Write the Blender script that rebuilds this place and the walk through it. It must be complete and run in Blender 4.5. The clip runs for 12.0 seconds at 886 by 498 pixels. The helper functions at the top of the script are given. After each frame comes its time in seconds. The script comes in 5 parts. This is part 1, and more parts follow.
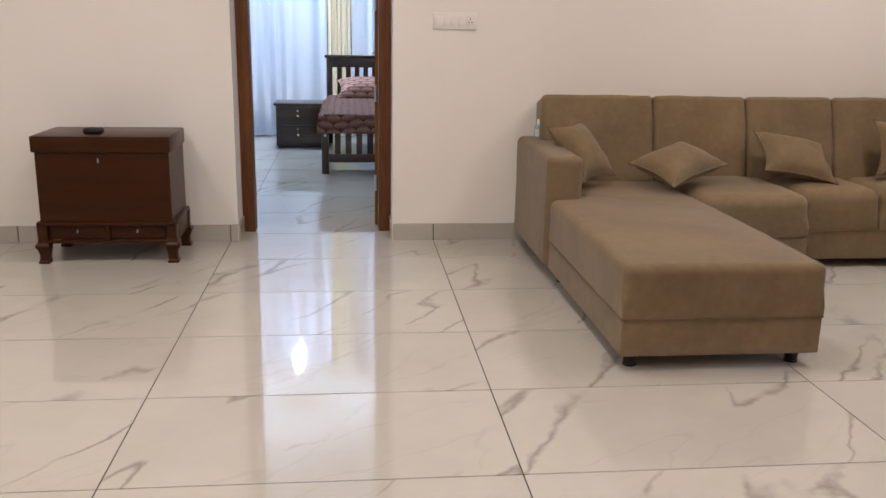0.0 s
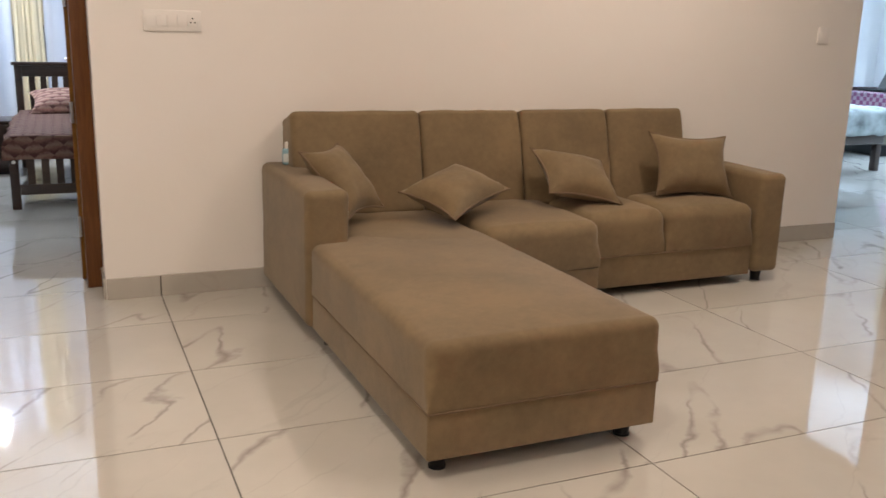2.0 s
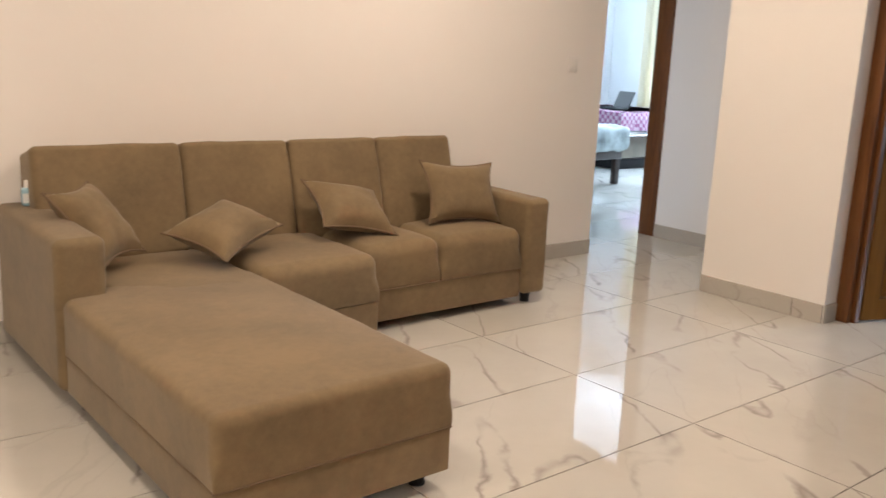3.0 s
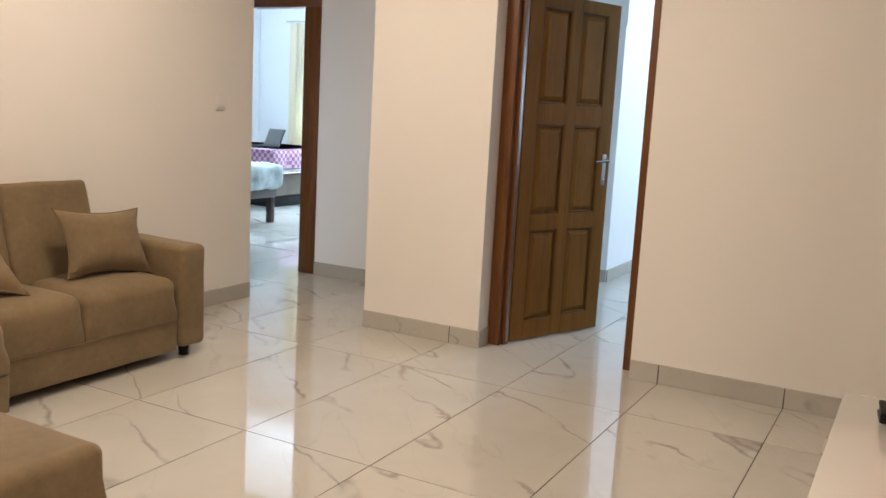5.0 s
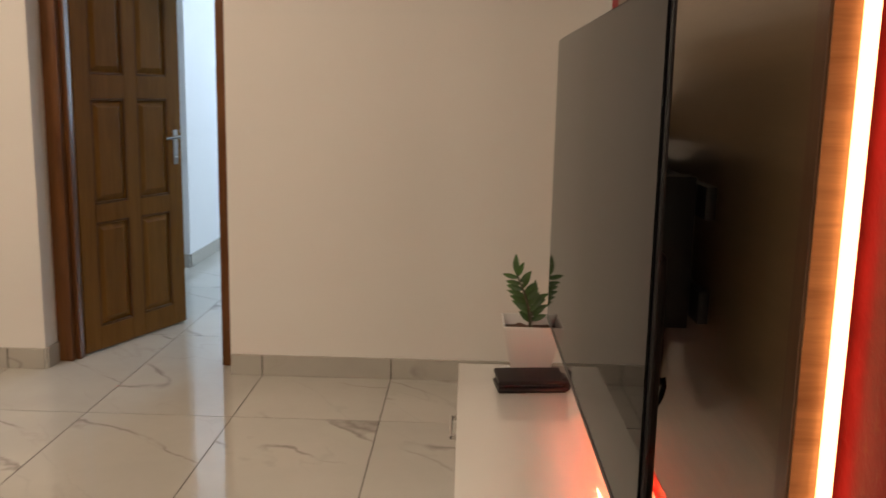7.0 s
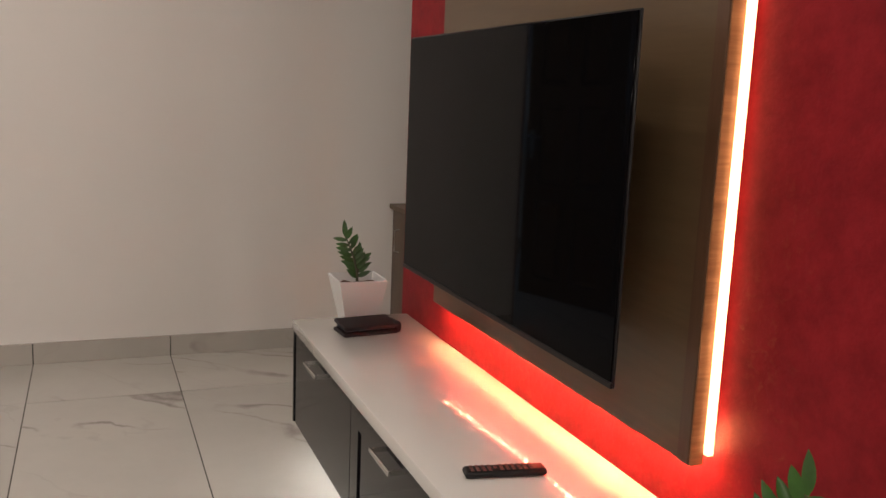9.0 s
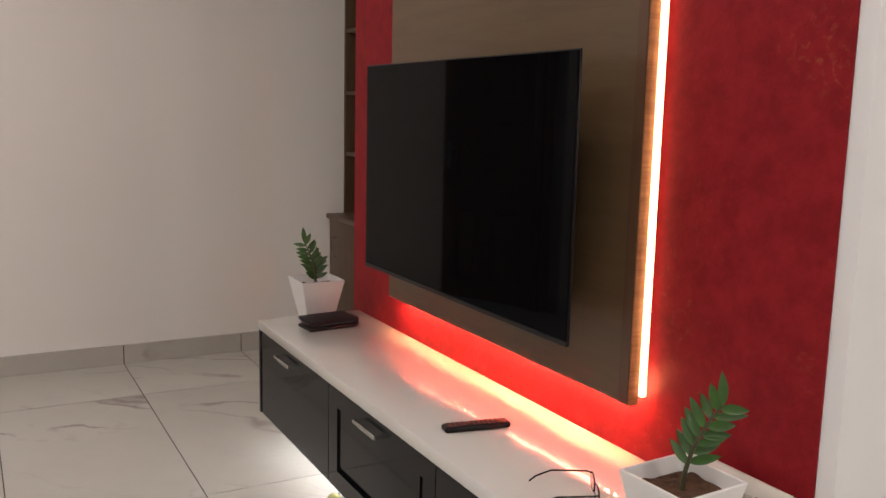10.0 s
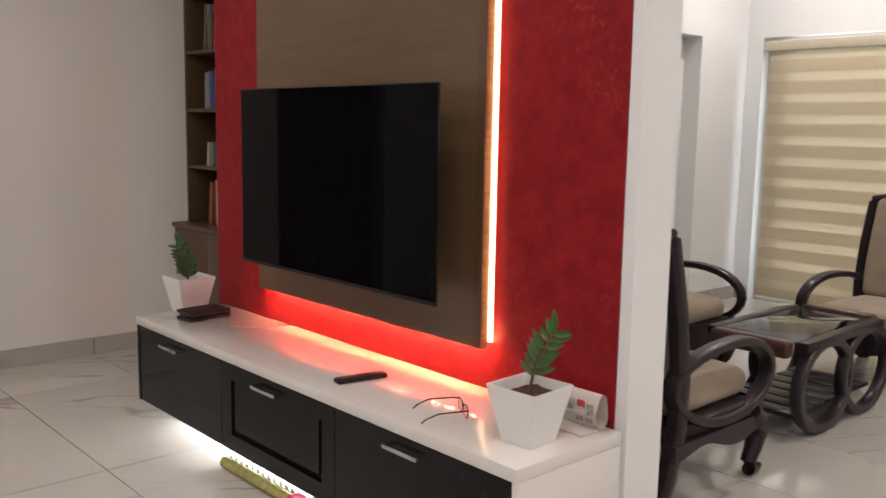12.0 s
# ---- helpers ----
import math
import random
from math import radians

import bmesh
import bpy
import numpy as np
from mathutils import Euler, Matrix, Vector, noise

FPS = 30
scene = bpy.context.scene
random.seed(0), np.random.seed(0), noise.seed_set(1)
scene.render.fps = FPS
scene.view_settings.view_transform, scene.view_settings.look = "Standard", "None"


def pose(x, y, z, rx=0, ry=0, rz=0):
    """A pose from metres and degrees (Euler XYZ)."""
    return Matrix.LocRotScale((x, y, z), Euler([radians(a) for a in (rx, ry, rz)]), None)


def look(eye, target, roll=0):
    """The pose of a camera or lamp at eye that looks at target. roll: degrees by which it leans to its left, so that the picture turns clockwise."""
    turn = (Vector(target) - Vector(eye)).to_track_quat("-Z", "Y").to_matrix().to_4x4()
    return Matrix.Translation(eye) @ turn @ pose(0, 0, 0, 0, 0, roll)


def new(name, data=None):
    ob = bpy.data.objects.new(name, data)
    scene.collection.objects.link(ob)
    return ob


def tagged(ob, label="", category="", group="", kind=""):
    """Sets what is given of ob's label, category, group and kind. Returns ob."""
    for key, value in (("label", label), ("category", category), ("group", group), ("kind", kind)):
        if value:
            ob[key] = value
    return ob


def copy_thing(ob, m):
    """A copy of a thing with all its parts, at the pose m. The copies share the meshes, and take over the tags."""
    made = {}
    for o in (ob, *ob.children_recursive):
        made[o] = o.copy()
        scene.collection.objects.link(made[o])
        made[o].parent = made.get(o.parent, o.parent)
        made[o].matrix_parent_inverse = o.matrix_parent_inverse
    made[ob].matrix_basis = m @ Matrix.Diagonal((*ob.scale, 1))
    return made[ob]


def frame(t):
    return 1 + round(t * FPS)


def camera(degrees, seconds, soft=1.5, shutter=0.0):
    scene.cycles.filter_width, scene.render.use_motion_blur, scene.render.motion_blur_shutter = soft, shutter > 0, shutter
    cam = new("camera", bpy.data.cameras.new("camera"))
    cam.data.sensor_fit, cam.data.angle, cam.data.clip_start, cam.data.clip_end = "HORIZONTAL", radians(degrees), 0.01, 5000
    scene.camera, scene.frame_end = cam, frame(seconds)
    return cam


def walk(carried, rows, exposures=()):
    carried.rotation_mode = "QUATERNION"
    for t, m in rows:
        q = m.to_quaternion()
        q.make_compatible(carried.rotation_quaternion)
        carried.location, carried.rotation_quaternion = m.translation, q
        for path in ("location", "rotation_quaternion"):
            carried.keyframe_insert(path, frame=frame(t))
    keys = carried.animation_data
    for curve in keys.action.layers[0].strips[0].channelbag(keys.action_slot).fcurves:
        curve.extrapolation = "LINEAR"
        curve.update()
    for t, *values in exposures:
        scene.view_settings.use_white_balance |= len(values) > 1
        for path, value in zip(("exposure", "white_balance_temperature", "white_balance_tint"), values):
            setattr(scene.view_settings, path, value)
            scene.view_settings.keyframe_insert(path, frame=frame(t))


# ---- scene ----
cam = camera(53.3, 12.0, shutter=0.2)
PATH = [
    (0, (0.58, -5.375, 1.256), (0.786, -3.448, 0.763), 1.0),
    (0.5, (0.612, -5.12, 1.262), (0.837, -3.191, 0.78), 1.6),
    (1, (0.638, -4.887, 1.252), (1.011, -2.987, 0.75), 2.2),
    (1.5, (0.663, -4.634, 1.236), (1.24, -2.788, 0.725), 1.4),
    (2, (0.688, -4.479, 1.244), (1.462, -2.695, 0.773), 1.5),
    (2.5, (0.727, -4.349, 1.269), (1.696, -2.656, 0.827), 3.0),
    (3, (0.701, -4.3, 1.33), (1.938, -2.79, 0.898), 2.6),
    (3.5, (0.747, -4.194, 1.317), (2.19, -2.876, 0.891), 2.5),
    (3.7, (0.741, -4.194, 1.327), (2.248, -2.95, 0.903), 3.3),
    (5.3, (0.843, -4.192, 1.347), (2.605, -3.3, 1.031), 2.6),
    (5.5, (0.874, -4.213, 1.359), (2.651, -3.353, 1.035), 2.4),
    (6, (0.944, -4.197, 1.363), (2.76, -3.414, 1.06), 2.5),
    (6.5, (1.06, -4.159, 1.351), (2.959, -3.612, 1.042), 3.5),
    (7, (1.187, -4.043, 1.339), (3.156, -3.996, 0.991), 1.2),
    (7.5, (1.127, -3.891, 1.329), (3.094, -4.128, 1.05), 2.2),
    (7.7, (1.102, -3.819, 1.331), (3.051, -4.148, 1.027), 1.3),
    (9.3, (0.75, -3.269, 1.308), (2.542, -4.103, 1.001), 2.7),
    (9.5, (0.684, -3.198, 1.314), (2.448, -4.094, 1.026), 2.4),
    (10, (0.554, -3.037, 1.33), (2.288, -3.984, 1.018), 1.3),
    (10.5, (0.495, -2.889, 1.342), (2.187, -3.914, 1.05), 1.6),
    (11, (0.414, -2.724, 1.341), (2.027, -3.874, 1.072), 0.3),
    (11.5, (0.321, -2.589, 1.348), (1.893, -3.798, 1.09), 0.9),
    (12, (0.176, -2.468, 1.341), (1.641, -3.801, 1.065), 1.0),
]
EXPOSURES = [(0, -0.43, 6150, 15), (0.5, -0.26, 6250, 14), (1.0, -0.17, 6400, 14), (2.0, -0.44, 6800, 15), (3.0, -0.08, 7000, 15), (3.5, -0.09, 6900, 14), (5.5, -0.26, 7100, 12), (6.5, -0.36, 7200, 11), (7.0, -0.68, 7500, 14), (7.5, -0.76, 7700, 16), (9.3, -0.62, 6000, 13), (12, -0.52, 5900, 14)]
walk(cam, [(t, look(eye, target, roll)) for t, eye, target, roll in PATH], EXPOSURES)

# ---- world, sun and large lights ----
world = bpy.data.worlds.new("world")
scene.world = world
world.use_nodes = True
wt = world.node_tree
sky = wt.nodes.new("ShaderNodeTexSky")
sky.sky_type, sky.sun_disc = "NISHITA", False
sky.sun_elevation, sky.sun_rotation = radians(38), radians(20)
wt.links.new(sky.outputs[0], wt.nodes["Background"].inputs[0])
wt.nodes["Background"].inputs[1].default_value = 0.05

sun = new("sun", bpy.data.lights.new("sun", "SUN"))
sun.data.energy, sun.data.angle, sun.data.color = 2.0, radians(0.5), (1.0, 0.95, 0.88)
sun.matrix_world = look((0, 0, 0), (-math.sin(radians(20)) * 0.8, -math.cos(radians(20)) * 0.8, -0.62))


def area(name, place, target, sx, sy, power, colour, spread=180):
    """An area lamp; in a window's opening it stands in for the sky."""
    l = new(name, bpy.data.lights.new(name, "AREA"))
    l.data.shape, l.data.size, l.data.size_y = "RECTANGLE", sx, sy
    l.data.energy, l.data.color, l.data.spread = power, colour, radians(spread)
    l.matrix_world = look(place, target)
    return l


DAY = (0.52, 0.74, 1.0)
WARM = (1.0, 0.86, 0.72)
area("daylight_bedroom", (0.0, 4.92, 1.5), (0.0, 0.0, 1.3), 2.4, 1.8, 18, DAY)
area("daylight_far_bedroom", (10.55, 2.5, 1.6), (6.0, 2.0, 1.0), 1.3, 1.4, 400, DAY)
# added fill lamp out of view; the passage has no window here
area("passage_fill", (9.5, -3.7, 1.8), (6.5, -2.6, 1.0), 1.4, 1.4, 195, DAY)
area("daylight_sitting", (2.3, -9.08, 1.1), (2.3, -4.0, 1.0), 2.4, 1.9, 75, (0.94, 0.98, 1.0))
for lx, ly, lp in ((0.9, -1.9, 22), (3.6, -1.5, 42), (0.9, -3.1, 22), (3.3, -3.1, 22), (-1.5, -2.4, 40), (-1.0, -5.2, 55), (0.8, -6.4, 36), (2.9, -8.2, 34)):
    lamp = area("downlight", (lx, ly, 3.03), (lx, ly, 0), 0.16, 0.16, lp, WARM)
    lamp.data.shape = "DISK"
    lamp.data.size = 0.3 if lx > -1 else 0.5
bulb = new("bulb_light", bpy.data.lights.new("bulb_light", "POINT"))
bulb.data.energy, bulb.data.color, bulb.data.shadow_soft_size = 255, (0.66, 0.82, 1.0), 0.06
bulb.location = (-0.03, 4.30, 2.48)

# ---- helpers of this scene ----
def box(bm, x0, x1, y0, y1, z0, z1, bevel=0.0, seg=2):
    """A box between two corners, its edges rounded by bevel."""
    m = Matrix.Translation(((x0 + x1) / 2, (y0 + y1) / 2, (z0 + z1) / 2)) @ Matrix.Diagonal((x1 - x0, y1 - y0, z1 - z0, 1))
    verts = bmesh.ops.create_cube(bm, size=1, matrix=m)["verts"]
    if bevel:
        edges = list({e for v in verts for e in v.link_edges})
        bmesh.ops.bevel(bm, geom=edges, offset=bevel, segments=seg, profile=0.5, affect="EDGES")
    return bm


def one_box(x0, x1, y0, y1, z0, z1, bevel=0.0, seg=2):
    return box(bmesh.new(), x0, x1, y0, y1, z0, z1, bevel, seg)


def cyl(bm, p, q, r0, r1=None, n=16, caps=True):
    """A round bar from p to q."""
    p, q = Vector(p), Vector(q)
    d = q - p
    m = Matrix.Translation((p + q) / 2) @ d.to_track_quat("Z", "Y").to_matrix().to_4x4()
    bmesh.ops.create_cone(bm, cap_ends=caps, segments=n, radius1=r0, radius2=r0 if r1 is None else r1, depth=d.length, matrix=m)
    return bm


def tube(bm, pts, r, n=8, closed=False, flat=None):
    """A bar of round (or, with flat=(w, h), oblong) section swept along points."""
    pts = [Vector(p) for p in pts]
    rings = []
    count = len(pts)
    for i, p in enumerate(pts):
        a = pts[i - 1] if i or closed else p
        b = pts[(i + 1) % count] if i < count - 1 or closed else p
        t = (b - a).normalized()
        side = t.cross(Vector((0, 0, 1)))
        side = side.normalized() if side.length > 1e-3 else Vector((1, 0, 0))
        if flat and len(flat) > 2:
            side = Vector(flat[2])
        up = side.cross(t).normalized()
        rr = r[i] if isinstance(r, (list, tuple)) else r
        ring = []
        for k in range(n):
            a2 = 2 * math.pi * k / n
            c, s = math.cos(a2), math.sin(a2)
            if flat:
                e = 0.5
                c = math.copysign(abs(c) ** e, c) * flat[0] / 2
                s = math.copysign(abs(s) ** e, s) * flat[1] / 2
            else:
                c, s = c * rr, s * rr
            ring.append(bm.verts.new(p + side * c + up * s))
        rings.append(ring)
    for i in range(count if closed else count - 1):
        a, b = rings[i], rings[(i + 1) % count]
        for k in range(n):
            bm.faces.new((a[k], a[(k + 1) % n], b[(k + 1) % n], b[k]))
    if not closed:
        bm.faces.new(rings[0][::-1])
        bm.faces.new(rings[-1])
    return bm


def steps(h, r, mid):
    out = [-h + r * s for s in (0, 0.12, 0.3, 0.55, 0.8)]
    inner = [-(h - r) + 2 * (h - r) * k / mid for k in range(mid + 1)]
    return out + inner + [-v for v in out[::-1]]


def soft_box(bm, x0, x1, y0, y1, z0, z1, r=0.03, crown=0.0, side=0.0, wrinkle=0.0, mid=8, seed=0, low=None):
    """An upholstered block: rounded edges, a crowned top, swollen sides and slight wrinkles."""
    c = Vector(((x0 + x1) / 2, (y0 + y1) / 2, (z0 + z1) / 2))
    h = Vector(((x1 - x0) / 2, (y1 - y0) / 2, (z1 - z0) / 2))
    r = min(r, min(h) * 0.98)
    lists = [steps(h[a], r, mid) for a in range(3)]
    made = {}

    def vert(p):
        key = tuple(round(v, 6) for v in p)
        if key not in made:
            rr = r
            if low is not None and p[2] < 0:
                rr = r + (low - r) * min(1.0, -1.6 * p[2] / h[2])
            inner = Vector([max(-(h[a] - rr), min(h[a] - rr, p[a])) for a in range(3)])
            d = Vector(p) - inner
            q = inner + d.normalized() * rr if d.length > 1e-9 else Vector(p)
            u, v, w = (q[a] / h[a] for a in range(3))
            q.z += crown * (1 - u * u) * (1 - v * v) * max(0, w)
            q.y += side * (1 - u * u) * (1 - w * w) * v
            q.x += side * (1 - v * v) * (1 - w * w) * u
            if wrinkle:
                q += d.normalized() * wrinkle * noise.noise(Vector((q.x * 9, q.y * 9, q.z * 9 + seed * 7.3))) if d.length > 1e-9 else Vector()
            made[key] = bm.verts.new(q + c)
        return made[key]

    for a in range(3):
        b, d = (a + 1) % 3, (a + 2) % 3
        for s in (-1, 1):
            for i in range(len(lists[b]) - 1):
                for j in range(len(lists[d]) - 1):
                    quad = []
                    for ii, jj in ((i, j), (i + 1, j), (i + 1, j + 1), (i, j + 1)):
                        p = [0, 0, 0]
                        p[a], p[b], p[d] = s * h[a], lists[b][ii], lists[d][jj]
                        quad.append(vert(p))
                    if s < 0:
                        quad.reverse()
                    if len(set(quad)) == 4:
                        try:
                            bm.faces.new(quad)
                        except ValueError:
                            pass
    return bm


def mesh_of(name, bm, material, smooth=True):
    bmesh.ops.recalc_face_normals(bm, faces=bm.faces)
    me = bpy.data.meshes.new(name)
    bm.to_mesh(me)
    bm.free()
    if smooth:
        me.shade_smooth()
        me.set_sharp_from_angle(angle=radians(38))
    me.materials.append(material)
    return me


def part(name, bm, material, parent=None, label="", kind="", smooth=True):
    """One mesh object under a thing or a part."""
    ob = new(name, mesh_of(name, bm, material, smooth))
    ob.parent = parent
    return tagged(ob, label=label, kind=kind)


def thing(name, label, category, place=(0, 0, 0), turn=0, group=""):
    """A thing with parts: an empty at its base."""
    ob = new(name)
    ob.matrix_basis = pose(*place, 0, 0, turn)
    return tagged(ob, label=label, category=category, group=group)


def single(name, bm, material, label, category, group="", kind=""):
    return tagged(part(name, bm, material), label=label, category=category, group=group, kind=kind)


def setting(name, bm, material, label, smooth=False):
    return tagged(part(name, bm, material, smooth=smooth), label=label, category=name.split("_")[0], kind="structure")


# ---- materials ----
def material(name):
    m = bpy.data.materials.new(name)
    m.use_nodes = True
    t = m.node_tree
    return m, t, t.nodes["Principled BSDF"]


def node(t, kind, **values):
    n = t.nodes.new(kind)
    for k, v in values.items():
        if k in n.inputs:
            n.inputs[k].default_value = v
    return n


def plain(name, colour, rough=0.5, metal=0.0, vary=0.06, scale=6.0, bump=0.0, bump_scale=60.0, coat=0.0, sheen=0.0, stretch=(1, 1, 1), spec=0.5):
    """A surface of one colour with soft stains at one scale and grain at another."""
    m, t, b = material(name)
    co = node(t, "ShaderNodeTexCoord")
    mp = node(t, "ShaderNodeMapping", Scale=stretch)
    t.links.new(co.outputs["Object"], mp.inputs["Vector"])
    n1 = node(t, "ShaderNodeTexNoise", Scale=scale, Detail=4.0, Roughness=0.6)
    n2 = node(t, "ShaderNodeTexNoise", Scale=bump_scale, Detail=3.0)
    t.links.new(mp.outputs[0], n1.inputs["Vector"])
    t.links.new(mp.outputs[0], n2.inputs["Vector"])
    r = node(t, "ShaderNodeValToRGB")
    e = r.color_ramp.elements
    e[0].position, e[1].position = 0.3, 0.7
    e[0].color = [c * (1 - vary) for c in colour] + [1]
    e[1].color = [min(1, c * (1 + vary)) for c in colour] + [1]
    t.links.new(n1.outputs["Fac"], r.inputs["Fac"])
    t.links.new(r.outputs[0], b.inputs["Base Color"])
    b.inputs["Roughness"].default_value = rough
    b.inputs["Metallic"].default_value = metal
    b.inputs["Coat Weight"].default_value = coat
    b.inputs["Coat Roughness"].default_value = 0.04
    b.inputs["Sheen Weight"].default_value = sheen
    b.inputs["Specular IOR Level"].default_value = spec
    if bump:
        bp = node(t, "ShaderNodeBump", Strength=1.0, Distance=bump)
        t.links.new(n2.outputs["Fac"], bp.inputs["Height"])
        t.links.new(bp.outputs[0], b.inputs["Normal"])
    return m


def wood(name, dark, light, rough=0.35, scale=1.0, axis="Z", coat=0.3, bump=0.0004, spec=0.4):
    """Grained wood; the grain runs along the axis."""
    m, t, b = material(name)
    co = node(t, "ShaderNodeTexCoord")
    s = {"X": (1.2, 14, 14), "Y": (14, 1.2, 14), "Z": (14, 14, 1.2)}[axis]
    mp = node(t, "ShaderNodeMapping", Scale=[v * scale for v in s])
    t.links.new(co.outputs["Object"], mp.inputs["Vector"])
    n1 = node(t, "ShaderNodeTexNoise", Scale=1.6, Detail=6.0, Roughness=0.65, Distortion=0.8)
    n2 = node(t, "ShaderNodeTexNoise", Scale=9.0, Detail=4.0, Roughness=0.6)
    t.links.new(mp.outputs[0], n1.inputs["Vector"])
    t.links.new(mp.outputs[0], n2.inputs["Vector"])
    mix = node(t, "ShaderNodeMath")
    mix.operation = "MULTIPLY_ADD"
    mix.inputs[1].default_value = 0.35
    t.links.new(n2.outputs["Fac"], mix.inputs[0])
    t.links.new(n1.outputs["Fac"], mix.inputs[2])
    r = node(t, "ShaderNodeValToRGB")
    e = r.color_ramp.elements
    e[0].position, e[1].position = 0.45, 0.9
    e[0].color, e[1].color = (*dark, 1), (*light, 1)
    t.links.new(mix.outputs[0], r.inputs["Fac"])
    t.links.new(r.outputs[0], b.inputs["Base Color"])
    bp = node(t, "ShaderNodeBump", Strength=0.6, Distance=bump)
    t.links.new(n2.outputs["Fac"], bp.inputs["Height"])
    t.links.new(bp.outputs[0], b.inputs["Normal"])
    b.inputs["Roughness"].default_value = rough
    b.inputs["Specular IOR Level"].default_value = spec
    b.inputs["Coat Weight"].default_value = coat
    b.inputs["Coat Roughness"].default_value = 0.12
    return m


def marble(name, base=(0.53, 0.51, 0.462), rough=0.035, objects=True):
    """Polished vitrified tile with grey-brown diagonal veins, each tile its own cut."""
    m, t, b = material(name)
    co = node(t, "ShaderNodeTexCoord")
    info = node(t, "ShaderNodeObjectInfo")
    add = node(t, "ShaderNodeVectorMath")
    add.operation = "ADD"
    comb = node(t, "ShaderNodeCombineXYZ")
    mul = node(t, "ShaderNodeMath")
    mul.operation = "MULTIPLY"
    mul.inputs[1].default_value = 37.0
    t.links.new(info.outputs["Random"], mul.inputs[0])
    for k in range(3):
        t.links.new(mul.outputs[0], comb.inputs[k])
    t.links.new(co.outputs["Object"], add.inputs[0])
    t.links.new(comb.outputs[0], add.inputs[1])
    warp = node(t, "ShaderNodeTexNoise", Scale=2.2, Detail=5.0, Roughness=0.6)
    t.links.new(add.outputs[0], warp.inputs["Vector"])
    wsub = node(t, "ShaderNodeVectorMath")
    wsub.operation = "MULTIPLY_ADD"
    wsub.inputs[1].default_value = (0.16, 0.16, 0.16)
    t.links.new(warp.outputs["Color"], wsub.inputs[0])
    t.links.new(add.outputs[0], wsub.inputs[2])
    rot = node(t, "ShaderNodeMapping", Rotation=(0, 0, radians(57)), Scale=(4.6, 1.0, 1.0))
    rot.vector_type = "TEXTURE"
    t.links.new(wsub.outputs[0], rot.inputs["Vector"])
    vein = node(t, "ShaderNodeTexNoise", Scale=2.0, Detail=2.2, Roughness=0.5)
    t.links.new(rot.outputs[0], vein.inputs["Vector"])
    sub = node(t, "ShaderNodeMath")
    sub.operation = "SUBTRACT"
    sub.inputs[1].default_value = 0.5
    t.links.new(vein.outputs["Fac"], sub.inputs[0])
    ab = node(t, "ShaderNodeMath")
    ab.operation = "ABSOLUTE"
    t.links.new(sub.outputs[0], ab.inputs[0])
    r = node(t, "ShaderNodeValToRGB")
    e = r.color_ramp.elements
    e[0].position, e[1].position = 0.0, 0.012
    e[0].color, e[1].color = (1, 1, 1, 1), (0, 0, 0, 1)
    t.links.new(ab.outputs[0], r.inputs["Fac"])
    gate = node(t, "ShaderNodeTexNoise", Scale=3.1, Detail=3.0)
    t.links.new(add.outputs[0], gate.inputs["Vector"])
    gr = node(t, "ShaderNodeValToRGB")
    ge = gr.color_ramp.elements
    ge[0].position, ge[1].position = 0.42, 0.60
    t.links.new(gate.outputs["Fac"], gr.inputs["Fac"])
    amount = node(t, "ShaderNodeMath")
    amount.operation = "MULTIPLY"
    t.links.new(r.outputs[0], amount.inputs[0])
    t.links.new(gr.outputs[0], amount.inputs[1])
    # fainter hairline veins between the strong ones
    thin = node(t, "ShaderNodeTexNoise", Scale=3.3, Detail=2.0, Roughness=0.45)
    rot2 = node(t, "ShaderNodeMapping", Rotation=(0, 0, radians(41)), Scale=(5.5, 1.0, 1.0), Location=(3.0, 1.0, 0))
    rot2.vector_type = "TEXTURE"
    t.links.new(wsub.outputs[0], rot2.inputs["Vector"])
    t.links.new(rot2.outputs[0], thin.inputs["Vector"])
    ts = node(t, "ShaderNodeMath")
    ts.operation = "SUBTRACT"
    ts.inputs[1].default_value = 0.5
    t.links.new(thin.outputs["Fac"], ts.inputs[0])
    ta = node(t, "ShaderNodeMath")
    ta.operation = "ABSOLUTE"
    t.links.new(ts.outputs[0], ta.inputs[0])
    tr = node(t, "ShaderNodeValToRGB")
    te = tr.color_ramp.elements
    te[0].position, te[1].position = 0.0, 0.008
    te[0].color, te[1].color = (0.17, 0.17, 0.17, 1), (0, 0, 0, 1)
    t.links.new(ta.outputs[0], tr.inputs["Fac"])
    tg = node(t, "ShaderNodeValToRGB")
    ge = tg.color_ramp.elements
    ge[0].position, ge[1].position = 0.46, 0.60
    ge[0].color, ge[1].color = (1, 1, 1, 1), (0, 0, 0, 1)
    t.links.new(gate.outputs["Fac"], tg.inputs["Fac"])
    tm = node(t, "ShaderNodeMath")
    tm.operation = "MULTIPLY"
    t.links.new(tr.outputs[0], tm.inputs[0])
    t.links.new(tg.outputs[0], tm.inputs[1])
    both = node(t, "ShaderNodeMath")
    both.operation = "MAXIMUM"
    t.links.new(amount.outputs[0], both.inputs[0])
    t.links.new(tm.outputs[0], both.inputs[1])
    amount = both
    cloud = node(t, "ShaderNodeTexNoise", Scale=1.3, Detail=5.0, Roughness=0.65)
    t.links.new(wsub.outputs[0], cloud.inputs["Vector"])
    cr = node(t, "ShaderNodeValToRGB")
    ce = cr.color_ramp.elements
    ce[0].position, ce[1].position = 0.35, 0.62
    ce[0].color = [c * 0.91 for c in base] + [1]
    ce[1].color = [*base, 1]
